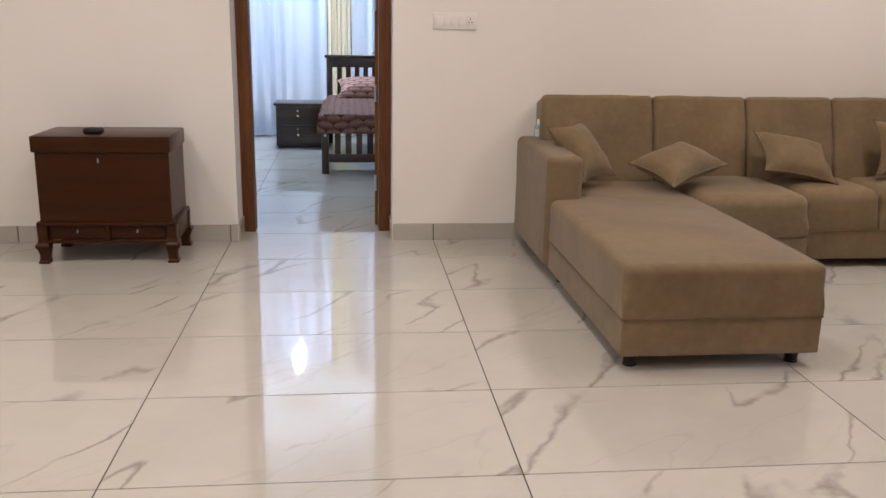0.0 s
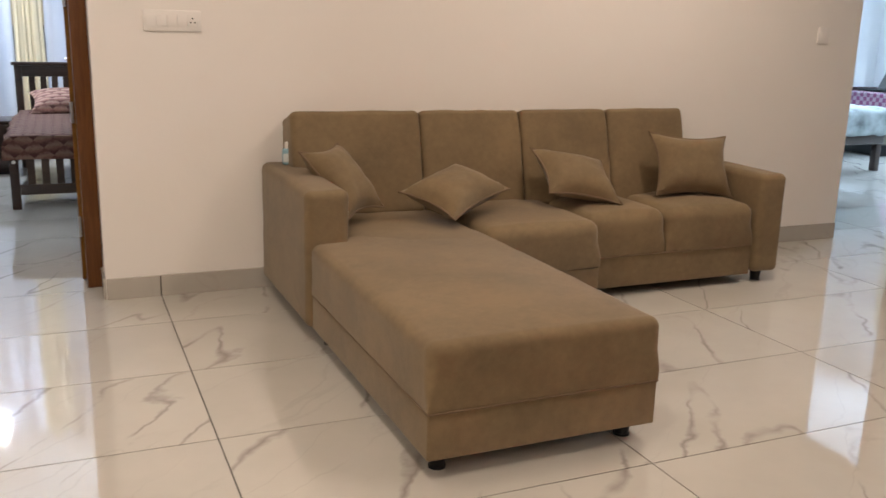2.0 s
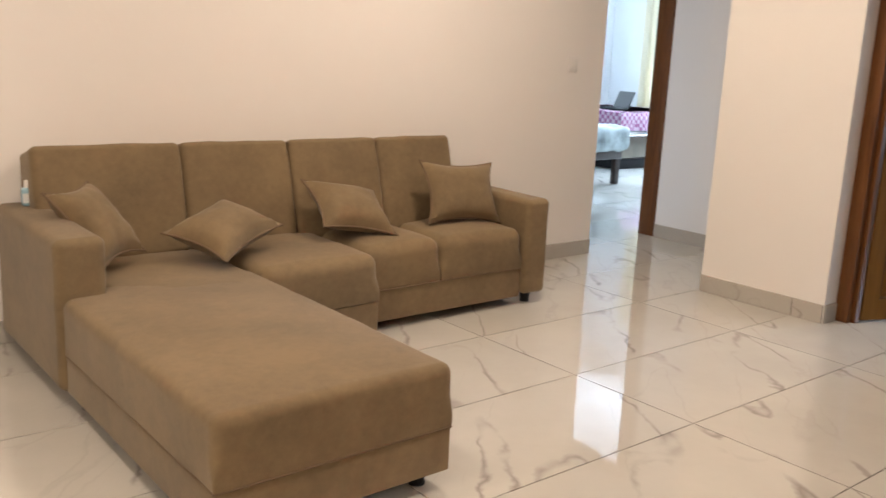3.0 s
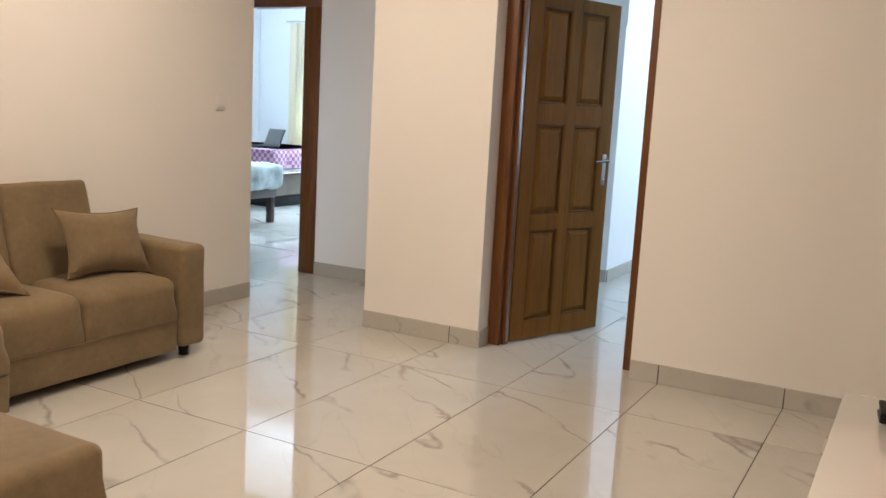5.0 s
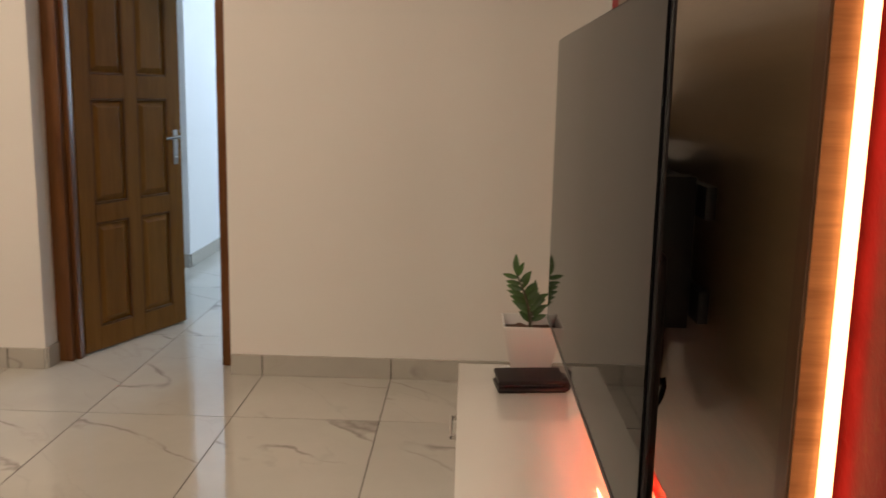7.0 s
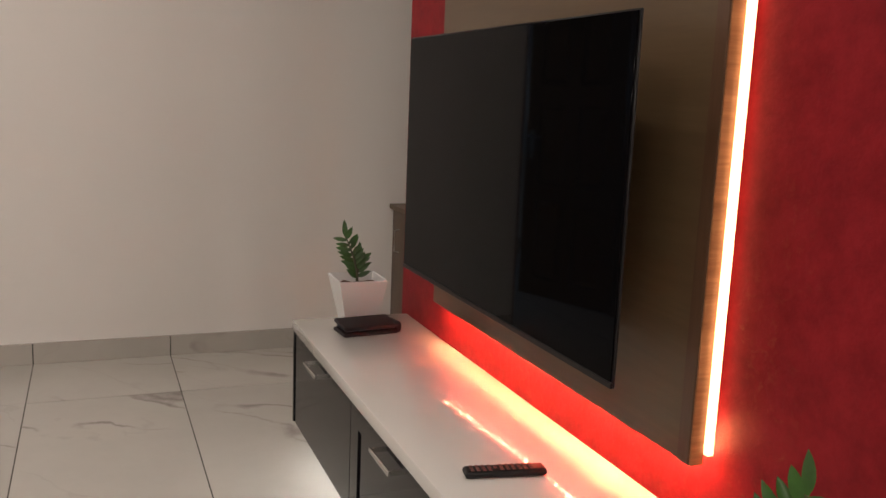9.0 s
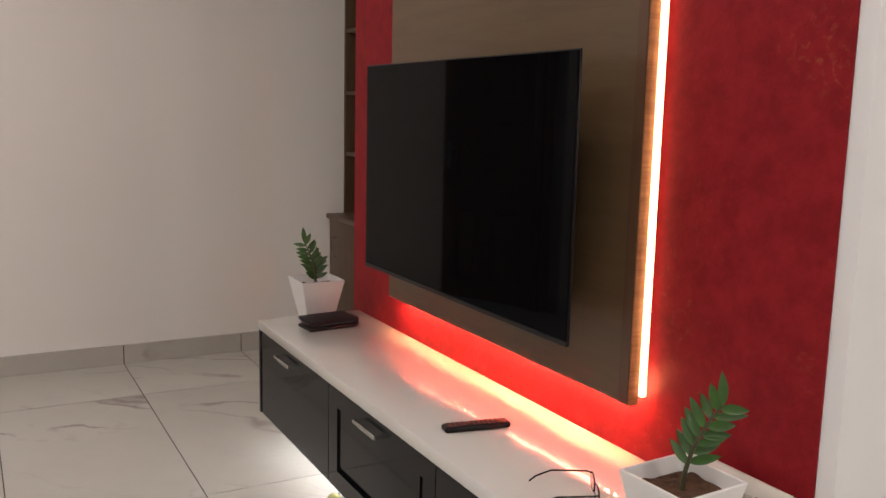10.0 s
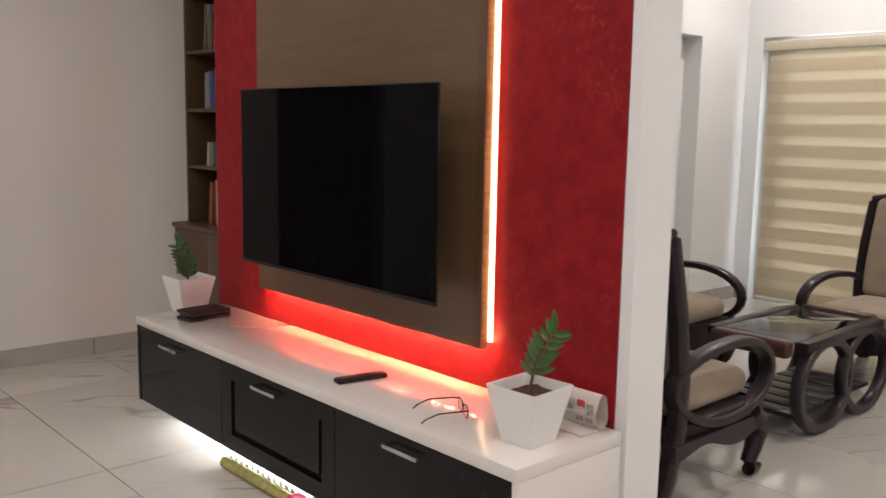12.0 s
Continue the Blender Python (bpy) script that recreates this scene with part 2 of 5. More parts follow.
    t.links.new(cloud.outputs["Fac"], cr.inputs["Fac"])
    mix = node(t, "ShaderNodeMix")
    mix.data_type = "RGBA"
    for s in mix.inputs:
        if s.name == "B" and s.type == "RGBA":
            s.default_value = (0.29, 0.265, 0.24, 1)
    a_in = [s for s in mix.inputs if s.name == "A" and s.type == "RGBA"][0]
    out = [s for s in mix.outputs if s.type == "RGBA"][0]
    t.links.new(cr.outputs[0], a_in)
    t.links.new(amount.outputs[0], mix.inputs[0])
    t.links.new(out, b.inputs["Base Color"])
    wav = node(t, "ShaderNodeTexNoise", Scale=3.0, Detail=1.0)
    t.links.new(add.outputs[0], wav.inputs["Vector"])
    bp = node(t, "ShaderNodeBump", Strength=1.0, Distance=0.0003)
    t.links.new(wav.outputs["Fac"], bp.inputs["Height"])
    t.links.new(bp.outputs[0], b.inputs["Normal"])
    b.inputs["Roughness"].default_value = rough
    b.inputs["Specular IOR Level"].default_value = 0.62
    return m


def glow(name, colour, strength):
    m, t, b = material(name)
    b.inputs["Base Color"].default_value = (0.8, 0.8, 0.8, 1)
    b.inputs["Emission Color"].default_value = (*colour, 1)
    b.inputs["Emission Strength"].default_value = strength
    return m


def sheer(name, colour, through_amount=0.6, rough=0.9):
    """Cloth that lets light through."""
    m, t, b = material(name)
    b.inputs["Base Color"].default_value = (*colour, 1)
    b.inputs["Roughness"].default_value = rough
    tr = node(t, "ShaderNodeBsdfTranslucent", Color=(*colour, 1))
    mx = node(t, "ShaderNodeMixShader", Fac=through_amount)
    wv = node(t, "ShaderNodeTexNoise", Scale=300.0)
    bp = node(t, "ShaderNodeBump", Strength=0.5, Distance=0.0005)
    t.links.new(wv.outputs["Fac"], bp.inputs["Height"])
    t.links.new(bp.outputs[0], b.inputs["Normal"])
    t.links.new(b.outputs[0], mx.inputs[1])
    t.links.new(tr.outputs[0], mx.inputs[2])
    t.links.new(mx.outputs[0], t.nodes["Material Output"].inputs["Surface"])
    return m


def glass(name, colour=(0.9, 0.95, 0.93), rough=0.0):
    m, t, b = material(name)
    b.inputs["Base Color"].default_value = (*colour, 1)
    b.inputs["Transmission Weight"].default_value = 1.0
    b.inputs["Roughness"].default_value = rough
    b.inputs["IOR"].default_value = 1.45
    return m


def checks(name, c0, c1, scale, c2=None):
    """Woven check or figured cloth."""
    m, t, b = material(name)
    co = node(t, "ShaderNodeTexCoord")
    mp = node(t, "ShaderNodeMapping", Scale=(scale, scale, scale), Rotation=(0, 0, radians(45) if c2 else 0))
    t.links.new(co.outputs["Object"], mp.inputs["Vector"])
    ch = node(t, "ShaderNodeTexChecker", Scale=1.0)
    ch.inputs["Color1"].default_value = (*c0, 1)
    ch.inputs["Color2"].default_value = (*c1, 1)
    t.links.new(mp.outputs[0], ch.inputs["Vector"])
    src = ch.outputs["Color"]
    if c2:
        v = node(t, "ShaderNodeTexVoronoi", Scale=1.6)
        v.distance = "MANHATTAN"
        t.links.new(mp.outputs[0], v.inputs["Vector"])
        r = node(t, "ShaderNodeValToRGB")
        e = r.color_ramp.elements
        e[0].position, e[1].position = 0.25, 0.4
        e[0].color, e[1].color = (1, 1, 1, 1), (0, 0, 0, 1)
        t.links.new(v.outputs["Distance"], r.inputs["Fac"])
        mx = node(t, "ShaderNodeMix")
        mx.data_type = "RGBA"
        ins = [s for s in mx.inputs if s.type == "RGBA"]
        t.links.new(r.outputs[0], mx.inputs[0])
        t.links.new(src, ins[0])
        ins[1].default_value = (*c2, 1)
        src = [s for s in mx.outputs if s.type == "RGBA"][0]
    t.links.new(src, b.inputs["Base Color"])
    b.inputs["Roughness"].default_value = 0.85
    b.inputs["Sheen Weight"].default_value = 0.2
    return m




def zigzag(name, scale):
    """Woven cloth in pointed rows of maroon, brown and dusty pink."""
    m, t, b = material(name)
    co = node(t, "ShaderNodeTexCoord")
    sep = node(t, "ShaderNodeSeparateXYZ")
    t.links.new(co.outputs["Object"], sep.inputs[0])
    def calc(op, a, v):
        q = node(t, "ShaderNodeMath")
        q.operation = op
        for k, w in enumerate((a, v)):
            if isinstance(w, (int, float)):
                q.inputs[k].default_value = w
            else:
                t.links.new(w, q.inputs[k])
        return q.outputs[0]
    u = calc("MULTIPLY", sep.outputs[0], scale)
    v = calc("MULTIPLY", calc("ADD", sep.outputs[1], sep.outputs[2]), scale)
    zig = calc("FRACT", calc("ADD", v, calc("PINGPONG", u, 0.5)), 0.0)
    zag = calc("FRACT", calc("SUBTRACT", v, calc("PINGPONG", u, 0.5)), 0.0)
    both = calc("MULTIPLY", calc("ADD", zig, zag), 0.5)
    grain = node(t, "ShaderNodeTexNoise", Scale=70.0, Detail=3.0)
    t.links.new(co.outputs["Object"], grain.inputs["Vector"])
    mixed = calc("ADD", both, calc("MULTIPLY", calc("SUBTRACT", grain.outputs["Fac"], 0.5), 0.35))
    r = node(t, "ShaderNodeValToRGB")
    e = r.color_ramp.elements
    e[0].position, e[0].color = 0.22, (0.12, 0.045, 0.038, 1)
    e[1].position, e[1].color = 0.80, (0.19, 0.08, 0.062, 1)
    q = e.new(0.42)
    q.color = (0.31, 0.155, 0.115, 1)
    q = e.new(0.58)
    q.color = (0.42, 0.265, 0.205, 1)
    t.links.new(mixed, r.inputs["Fac"])
    t.links.new(r.outputs[0], b.inputs["Base Color"])
    b.inputs["Roughness"].default_value = 0.85
    return m


def flecked(name, colour, fleck):
    """Brushed texture paint: mottled ground with faint golden flecks in clouds."""
    m, t, b = material(name)
    co = node(t, "ShaderNodeTexCoord")
    big = node(t, "ShaderNodeTexNoise", Scale=3.2, Detail=4.0, Roughness=0.6)
    fine = node(t, "ShaderNodeTexNoise", Scale=42.0, Detail=4.0, Roughness=0.7, Distortion=0.6)
    mid = node(t, "ShaderNodeTexNoise", Scale=14.0, Detail=5.0, Roughness=0.7)
    for n in (big, fine, mid):
        t.links.new(co.outputs["Object"], n.inputs["Vector"])
    base = node(t, "ShaderNodeValToRGB")
    e = base.color_ramp.elements
    e[0].position, e[1].position = 0.35, 0.68
    e[0].color = [c * 0.82 for c in colour] + [1]
    e[1].color = [c * 1.15 for c in colour] + [1]
    t.links.new(mid.outputs["Fac"], base.inputs["Fac"])
    r1, r2 = node(t, "ShaderNodeValToRGB"), node(t, "ShaderNodeValToRGB")
    r1.color_ramp.elements[0].position, r1.color_ramp.elements[1].position = 0.52, 0.70
    r2.color_ramp.elements[0].position, r2.color_ramp.elements[1].position = 0.54, 0.66
    t.links.new(big.outputs["Fac"], r1.inputs["Fac"])
    t.links.new(fine.outputs["Fac"], r2.inputs["Fac"])
    mul = node(t, "ShaderNodeMath")
    mul.operation = "MULTIPLY"
    t.links.new(r1.outputs[0], mul.inputs[0])
    t.links.new(r2.outputs[0], mul.inputs[1])
    half = node(t, "ShaderNodeMath")
    half.operation = "MULTIPLY"
    half.inputs[1].default_value = 0.5
    t.links.new(mul.outputs[0], half.inputs[0])
    mx = node(t, "ShaderNodeMix")
    mx.data_type = "RGBA"
    ins = [q for q in mx.inputs if q.type == "RGBA"]
    t.links.new(half.outputs[0], mx.inputs[0])
    t.links.new(base.outputs[0], ins[0])
    ins[1].default_value = (*fleck, 1)
    t.links.new([q for q in mx.outputs if q.type == "RGBA"][0], b.inputs["Base Color"])
    bp = node(t, "ShaderNodeBump", Strength=1.0, Distance=0.0014)
    t.links.new(fine.outputs["Fac"], bp.inputs["Height"])
    t.links.new(bp.outputs[0], b.inputs["Normal"])
    b.inputs["Roughness"].default_value = 0.45
    b.inputs["Specular IOR Level"].default_value = 0.06
    return m


def suede(name, colour):
    """Napped cloth: broad soft clouds and short brushed streaks, darker and lighter."""
    m, t, b = material(name)
    co = node(t, "ShaderNodeTexCoord")
    mp = node(t, "ShaderNodeMapping", Scale=(1.0, 1.0, 1.1))
    t.links.new(co.outputs["Object"], mp.inputs["Vector"])
    n1 = node(t, "ShaderNodeTexNoise", Scale=3.4, Detail=4.0, Roughness=0.6)
    n2 = node(t, "ShaderNodeTexNoise", Scale=34.0, Detail=6.0, Roughness=0.75)
    n3 = node(t, "ShaderNodeTexNoise", Scale=260.0, Detail=2.0)
    for n in (n1, n2):
        t.links.new(mp.outputs[0], n.inputs["Vector"])
    t.links.new(co.outputs["Object"], n3.inputs["Vector"])
    mix = node(t, "ShaderNodeMath")
    mix.operation = "MULTIPLY_ADD"
    mix.inputs[1].default_value = 0.65
    t.links.new(n2.outputs["Fac"], mix.inputs[0])
    t.links.new(n1.outputs["Fac"], mix.inputs[2])
    r = node(t, "ShaderNodeValToRGB")
    e = r.color_ramp.elements
    e[0].position, e[1].position = 0.58, 1.10
    e[0].color = [c * 0.83 for c in colour] + [1]
    e[1].color = [c * 1.22 for c in colour] + [1]
    t.links.new(mix.outputs[0], r.inputs["Fac"])
    t.links.new(r.outputs[0], b.inputs["Base Color"])
    bp = node(t, "ShaderNodeBump", Strength=0.8, Distance=0.0006)
    t.links.new(n3.outputs["Fac"], bp.inputs["Height"])
    t.links.new(bp.outputs[0], b.inputs["Normal"])
    b.inputs["Roughness"].default_value = 0.85
    b.inputs["Sheen Weight"].default_value = 0.17
    b.inputs["Sheen Roughness"].default_value = 0.4
    return m


WALL = plain("wall_paint", (0.78, 0.75, 0.715), 0.45, vary=0.015, scale=1.2, bump=0.0006, bump_scale=26)
WALL_COOL = plain("wall_paint_cool", (0.78, 0.79, 0.80), 0.5, vary=0.015, scale=1.2, bump=0.0006, bump_scale=26)
WHITE = plain("white_paint", (0.79, 0.805, 0.805), 0.4, vary=0.012, scale=1.5, bump=0.0005, bump_scale=30)
CEIL = plain("ceiling_paint", (0.82, 0.81, 0.79), 0.7, vary=0.01, scale=1.0)
RED = flecked("red_textured_paint", (0.25, 0.016, 0.021), (0.36, 0.13, 0.05))
GROUT = plain("grout", (0.055, 0.048, 0.042), 0.8, vary=0.2, scale=20)
TILE = marble("polished_marble_tile")
SKIRT = marble("skirting_tile", (0.45, 0.425, 0.38), 0.16)
TEAK = wood("polished_teak", (0.080, 0.028, 0.008), (0.17, 0.066, 0.020), 0.38, coat=0.05, spec=0.25)
TEAK_X = wood("polished_teak_rail", (0.085, 0.026, 0.008), (0.20, 0.072, 0.022), 0.3, axis="Y")
DOORW = wood("door_leaf_teak", (0.145, 0.063, 0.013), (0.22, 0.103, 0.023), 0.45, axis="Z", coat=0.0, spec=0.10)
DOORB = wood("door_bead_teak", (0.080, 0.034, 0.009), (0.13, 0.060, 0.016), 0.4, coat=0.0, spec=0.2)
DARKW = wood("dark_walnut", (0.018, 0.009, 0.006), (0.045, 0.022, 0.014), 0.3, axis="X")
CHESTW = wood("chest_mahogany", (0.026, 0.0072, 0.0017), (0.050, 0.0145, 0.0034), 0.3, axis="X", coat=0.0, spec=0.18)
ROSEW = wood("rosewood_polish", (0.011, 0.0075, 0.011), (0.027, 0.016, 0.021), 0.32, axis="X", coat=0.0, spec=0.32)
ROSER = wood("reddish_rosewood", (0.040, 0.017, 0.013), (0.080, 0.036, 0.027), 0.3, axis="X", coat=0.0, spec=0.35)
LAMINATE = wood("brown_laminate", (0.110, 0.070, 0.036), (0.138, 0.090, 0.047), 0.33, axis="X", coat=0.15, bump=0.0002)
LAM_EDGE = wood("laminate_edge", (0.09, 0.045, 0.025), (0.13, 0.07, 0.04), 0.35, axis="Z", coat=0.1)
# orange of the LED's glow is put into this laminate colour
LAM_SIDE_GLOW = wood("laminate_side_led_glow", (0.30, 0.12, 0.045), (0.62, 0.30, 0.13), 0.45, axis="Y", coat=0.0)
SHELFW = wood("bookcase_wood", (0.065, 0.036, 0.018), (0.12, 0.07, 0.036), 0.4, axis="Z", coat=0.1)
SUEDE = suede("brown_suede", (0.165, 0.115, 0.059))
SUEDE_DK = plain("brown_piping", (0.15, 0.10, 0.058), 0.85, vary=0.1, scale=9, bump=0.0003, bump_scale=200)
BEIGE = plain("beige_cushion_cloth", (0.33, 0.265, 0.19), 0.85, vary=0.1, scale=7, bump=0.0006, bump_scale=160, sheen=0.2)
BLACK = plain("black_plastic", (0.010, 0.010, 0.011), 0.4, vary=0.15, spec=0.25)
BLACKG = plain("black_gloss_lacquer", (0.009, 0.009, 0.010), 0.07, vary=0.1, spec=0.2)
SCREEN = plain("tv_screen_glass", (0.0025, 0.0025, 0.003), 0.035, vary=0.05, spec=0.045)
TOPW = plain("white_gloss_top", (0.76, 0.74, 0.70), 0.25, vary=0.015, scale=2, coat=1.0, bump=0.00025, bump_scale=30, spec=0.2)
TOPW.node_tree.nodes["Principled BSDF"].inputs["Coat IOR"].default_value = 1.9
TOPW.node_tree.nodes["Principled BSDF"].inputs["Coat Roughness"].default_value = 0.10
CHROME = plain("brushed_chrome", (0.72, 0.71, 0.69), 0.18, metal=1.0, vary=0.04)
STEEL = plain("satin_steel", (0.55, 0.54, 0.52), 0.3, metal=1.0, vary=0.05)
POTW = plain("white_ceramic_pot", (0.80, 0.80, 0.79), 0.25, vary=0.01, coat=0.2)
SOIL = plain("dark_soil", (0.075, 0.036, 0.017), 0.95, vary=0.5, scale=60, bump=0.004, bump_scale=120)
LEAF = plain("leaf_green", (0.024, 0.082, 0.007), 0.38, vary=0.45, scale=18, coat=0.05)
STEM = plain("stem_green", (0.06, 0.06, 0.03), 0.5, vary=0.3, scale=20)
LEATHER = plain("black_leather", (0.014, 0.011, 0.012), 0.5, spec=0.25, vary=0.25, scale=20, bump=0.0006, bump_scale=220)
PLASTIC = plain("white_plastic", (0.76, 0.74, 0.71), 0.35, vary=0.01)
PICT = plain("printed_picture", (0.33, 0.31, 0.28), 0.85, vary=0.6, scale=60)
PAPER = plain("newsprint", (0.60, 0.57, 0.52), 0.85, vary=0.08, scale=9)
INK = plain("print_ink", (0.09, 0.085, 0.085), 0.85, vary=0.3, scale=40)
REDINK = plain("red_print", (0.42, 0.05, 0.05), 0.8, vary=0.15, scale=30)
SHEER = sheer("sheer_curtain", (0.56, 0.61, 0.70), 0.5)
CREAM = sheer("cream_curtain", (0.80, 0.72, 0.55), 0.42)
BLIND = sheer("zebra_blind_cloth", (0.60, 0.52, 0.38), 0.25)
BLIND_T = sheer("zebra_blind_sheer_band", (0.65, 0.59, 0.46), 0.42)
ALU = plain("white_aluminium", (0.7, 0.7, 0.69), 0.35, vary=0.02)
GLASS = glass("clear_glass")
TGLASS = glass("greenish_table_glass", (0.78, 0.9, 0.86))
SPREAD = zigzag("figured_bedspread", 8.0)
CHECK = checks("purple_check_cloth", (0.42, 0.13, 0.27), (0.66, 0.50, 0.58), 22)
TEALSHEET = plain("pale_teal_sheet", (0.40, 0.46, 0.46), 0.85, vary=0.5, scale=5, bump=0.003, bump_scale=12)
LED = glow("warm_led", (1.0, 0.56, 0.25), 6.5)
LED_B = glow("warm_led_dots", (1.0, 0.36, 0.13), 1300.0)
# emitter of an added helper row, not of a real strip
LED_TINT = glow("amber_tint_dots", (1.0, 0.22, 0.11), 300.0)
LED_COOL = glow("cool_led", (1.0, 0.95, 0.84), 110.0)
LAMPG = glow("lamp_diffuser", (1.0, 0.86, 0.70), 14.0)
BULBG = glow("bulb_glass", (1.0, 0.95, 0.9), 260.0)
GROUNDM = plain("garden_ground", (0.14, 0.13, 0.09), 0.9, vary=0.4, scale=2)

# ---- large structure ----
H = 3.05
YA = -0.23        # face of the sofa wall
XB = 5.20         # face of the wall with the open door
FX0 = 1.068        # a long floor joint
FY0 = -2.491      # a cross joint
PX, PY = 1.192, 0.611   # the pitch of the tiles


def wall(name, boxes, label, mat=WALL):
    bm = bmesh.new()
    for b in boxes:
        box(bm, *b)
    return setting(name, bm, mat, label)


XL, YS, XR, YN = -3.0, -9.0, 11.2, 5.2
DH = 2.11
wall("wall_north", [(XL, -0.08, YA, 0.12, 0, H), (0.824, 5.36, YA, 0.12, 0, H), (-0.08, 0.824, YA, 0.12, DH, H)], "off-white painted plaster wall behind the sofa with a door opening")
wall("wall_corridor_end", [(5.16, 5.36, 0.12, 1.0, 0, H), (5.36, 6.30, 0.90, 1.0, 0, H)], "white plaster wall closing the short corridor", WALL_COOL)
wall("wall_corridor", [(6.30, 6.50, -1.28, -0.07, 0, H), (6.30, 6.50, 0.86, YN, 0, H), (6.30, 6.50, -0.07, 0.86, DH, H)], "pale plaster wall with a door opening at the end of the corridor", WALL_COOL)
wall("wall_east", [(XB, XB + 0.32, -2.06, -1.28, 0, H), (XB, XB + 0.32, -5.2, -2.95, 0, H), (XB, XB + 0.32, -2.95, -2.06, DH, H), (XB + 0.32, 6.50, -1.48, -1.28, 0, H)], "beige painted plaster wall with a door opening")
for boxes in ([(7.69, 7.85, -1.98, 0.2, 0, 2.05)], [(7.715, 7.85, -1.98, 0.2, 2.05, H)], [(7.85, XR, -1.98, -1.9, 0, H)], [(9.6, 9.7, -6.0, -1.98, 0, H)], [(5.52, 9.6, -6.0, -5.9, 0, H)]):
    wall("wall_passage", boxes, "pale plaster wall beyond the open door", WALL_COOL)
wall("wall_room_divider", [(6.50, XR, -1.38, -1.28, 2.1, H), (7.85, XR, -1.38, -1.28, 0, 2.1)], "plaster wall between the passage and the far bedroom", WALL_COOL)
wall("wall_far_bedroom", [(10.6, 10.75, -1.28, 1.9, 0, H), (10.6, 10.75, 3.2, 4.2, 0, H), (10.6, 10.75, 1.9, 3.2, 0, 0.9), (10.6, 10.75, 1.9, 3.2, 2.3, H), (6.5, 10.75, 4.2, 4.35, 0, H)], "white plaster walls of the far bedroom", WALL_COOL)
wall("wall_bedroom_back", [(XL, -1.3, 4.95, 5.15, 0, H), (1.25, 6.3, 4.95, 5.15, 0, H), (-1.3, 1.25, 4.95, 5.15, 0, 0.55), (-1.3, 1.25, 4.95, 5.15, 2.45, H)], "white plaster wall with a wide window behind the curtains", WALL_COOL)
wall("wall_bedroom_side", [(-1.75, -1.6, 0.12, 4.95, 0, H), (3.4, 3.55, 0.12, 4.95, 0, H)], "white plaster side walls of the bedroom", WALL_COOL)
wall("wall_west", [(XL - 0.15, XL, YS, 0.12, 0, H)], "off-white plaster wall closing the hall")
wall("wall_south", [(XL, 0.95, YS - 0.2, YS, 0, H), (3.70, 4.1, YS - 0.2, YS, 0, H), (0.95, 3.70, YS - 0.2, YS, 2.06, H)], "white plaster wall around a floor-length window", WHITE)
wall("wall_sitting_side", [(3.83, 4.03, -7.3, -5.32, 0, H), (3.83, 4.03, YS, -8.34, 0, H), (3.83, 4.03, -8.34, -7.3, 2.03, H), (3.98, 4.08, -8.34, -7.3, 0, 2.03), (3.83, XB + 0.32, -5.32, -5.2, 0, H)], "white plaster wall beside the sitting corner", WHITE)
wall("wall_partition", [(1.60, 3.97, -4.65, -4.479, 0, H)], "white free-standing partition wall behind the television", WHITE)
bm = one_box(1.642, 3.97, -4.479, -4.475, 0, H)
setting("wall_accent", bm, RED, "deep red textured accent finish on the television wall")

bm = one_box(XL - 0.2, XR + 0.2, YS - 0.3, YN, H, H + 0.12)
setting("ceiling", bm, CEIL, "white painted flat ceiling")
floor = setting("floor", one_box(XL - 0.2, XR + 0.2, YS - 0.3, YN, -0.1, -0.0022), GROUT, "polished marble tile floor with dark joints")
bm = bmesh.new()
bmesh.ops.create_grid(bm, x_segments=8, y_segments=8, size=3000, matrix=Matrix.Translation((0, 0, -0.35)))
setting("ground", bm, GROUNDM, "dry garden ground around the house")


def skirting(name, along, start, end, face, joints, out, label="light grey marble tile skirting along the wall"):
    """Skirting tiles along a wall, cut at the joints. along: 'x' or 'y'; out: the way in which they stand proud."""
    cuts = [start] + [j for j in sorted(joints) if start + 0.03 < j < end - 0.03] + [end]
    bm = bmesh.new()
    lines = bmesh.new()
    for c in cuts[1:-1]:
        lo, hi = sorted((face, face + out * 0.009))
        if along == "x":
            box(lines, c - 0.0022, c + 0.0022, lo, hi, 0.0, 0.098)
        else:
            box(lines, lo, hi, c - 0.0022, c + 0.0022, 0.0, 0.098)
    for a, b in zip(cuts, cuts[1:]):
        lo, hi = sorted((face, face + out * 0.012))
        if along == "x":
            box(bm, a + 0.0025, b - 0.0025, lo, hi, 0.0, 0.1, 0.0015, 1)
        else:
            box(bm, lo, hi, a + 0.0025, b - 0.0025, 0.0, 0.1, 0.0015, 1)
    ob = setting(name, bm, SKIRT, label)
    if len(cuts) > 2:
        part("joint", lines, GROUT, ob)
    else:
        lines.free()
    return ob


jx = [FX0 + PX * k for k in range(-5, 9)]
jy = [FY0 + PY * k for k in range(-12, 13)]
skirting("baseboard_north", "x", XL, -0.08, YA, jx, -1)
skirting("baseboard_north", "x", 0.824, 5.36, YA, jx, -1)
skirting("baseboard_jamb", "y", YA, 0.0, 0.824, [], -1)
skirting("baseboard_jamb", "y", YA, 0.0, -0.08, [], 1)
skirting("baseboard_east", "y", -2.06, -1.28, XB, [FY0 + PY], -1)
skirting("baseboard_jamb", "x", XB, 5.32, -2.06, [], -1)
skirting("baseboard_east", "y", -4.82, -2.95, XB, [FY0 - PY * k for k in (1, 2, 3)], -1)
skirting("baseboard_corridor", "y", -1.28, -0.07, 6.30, jy, -1)
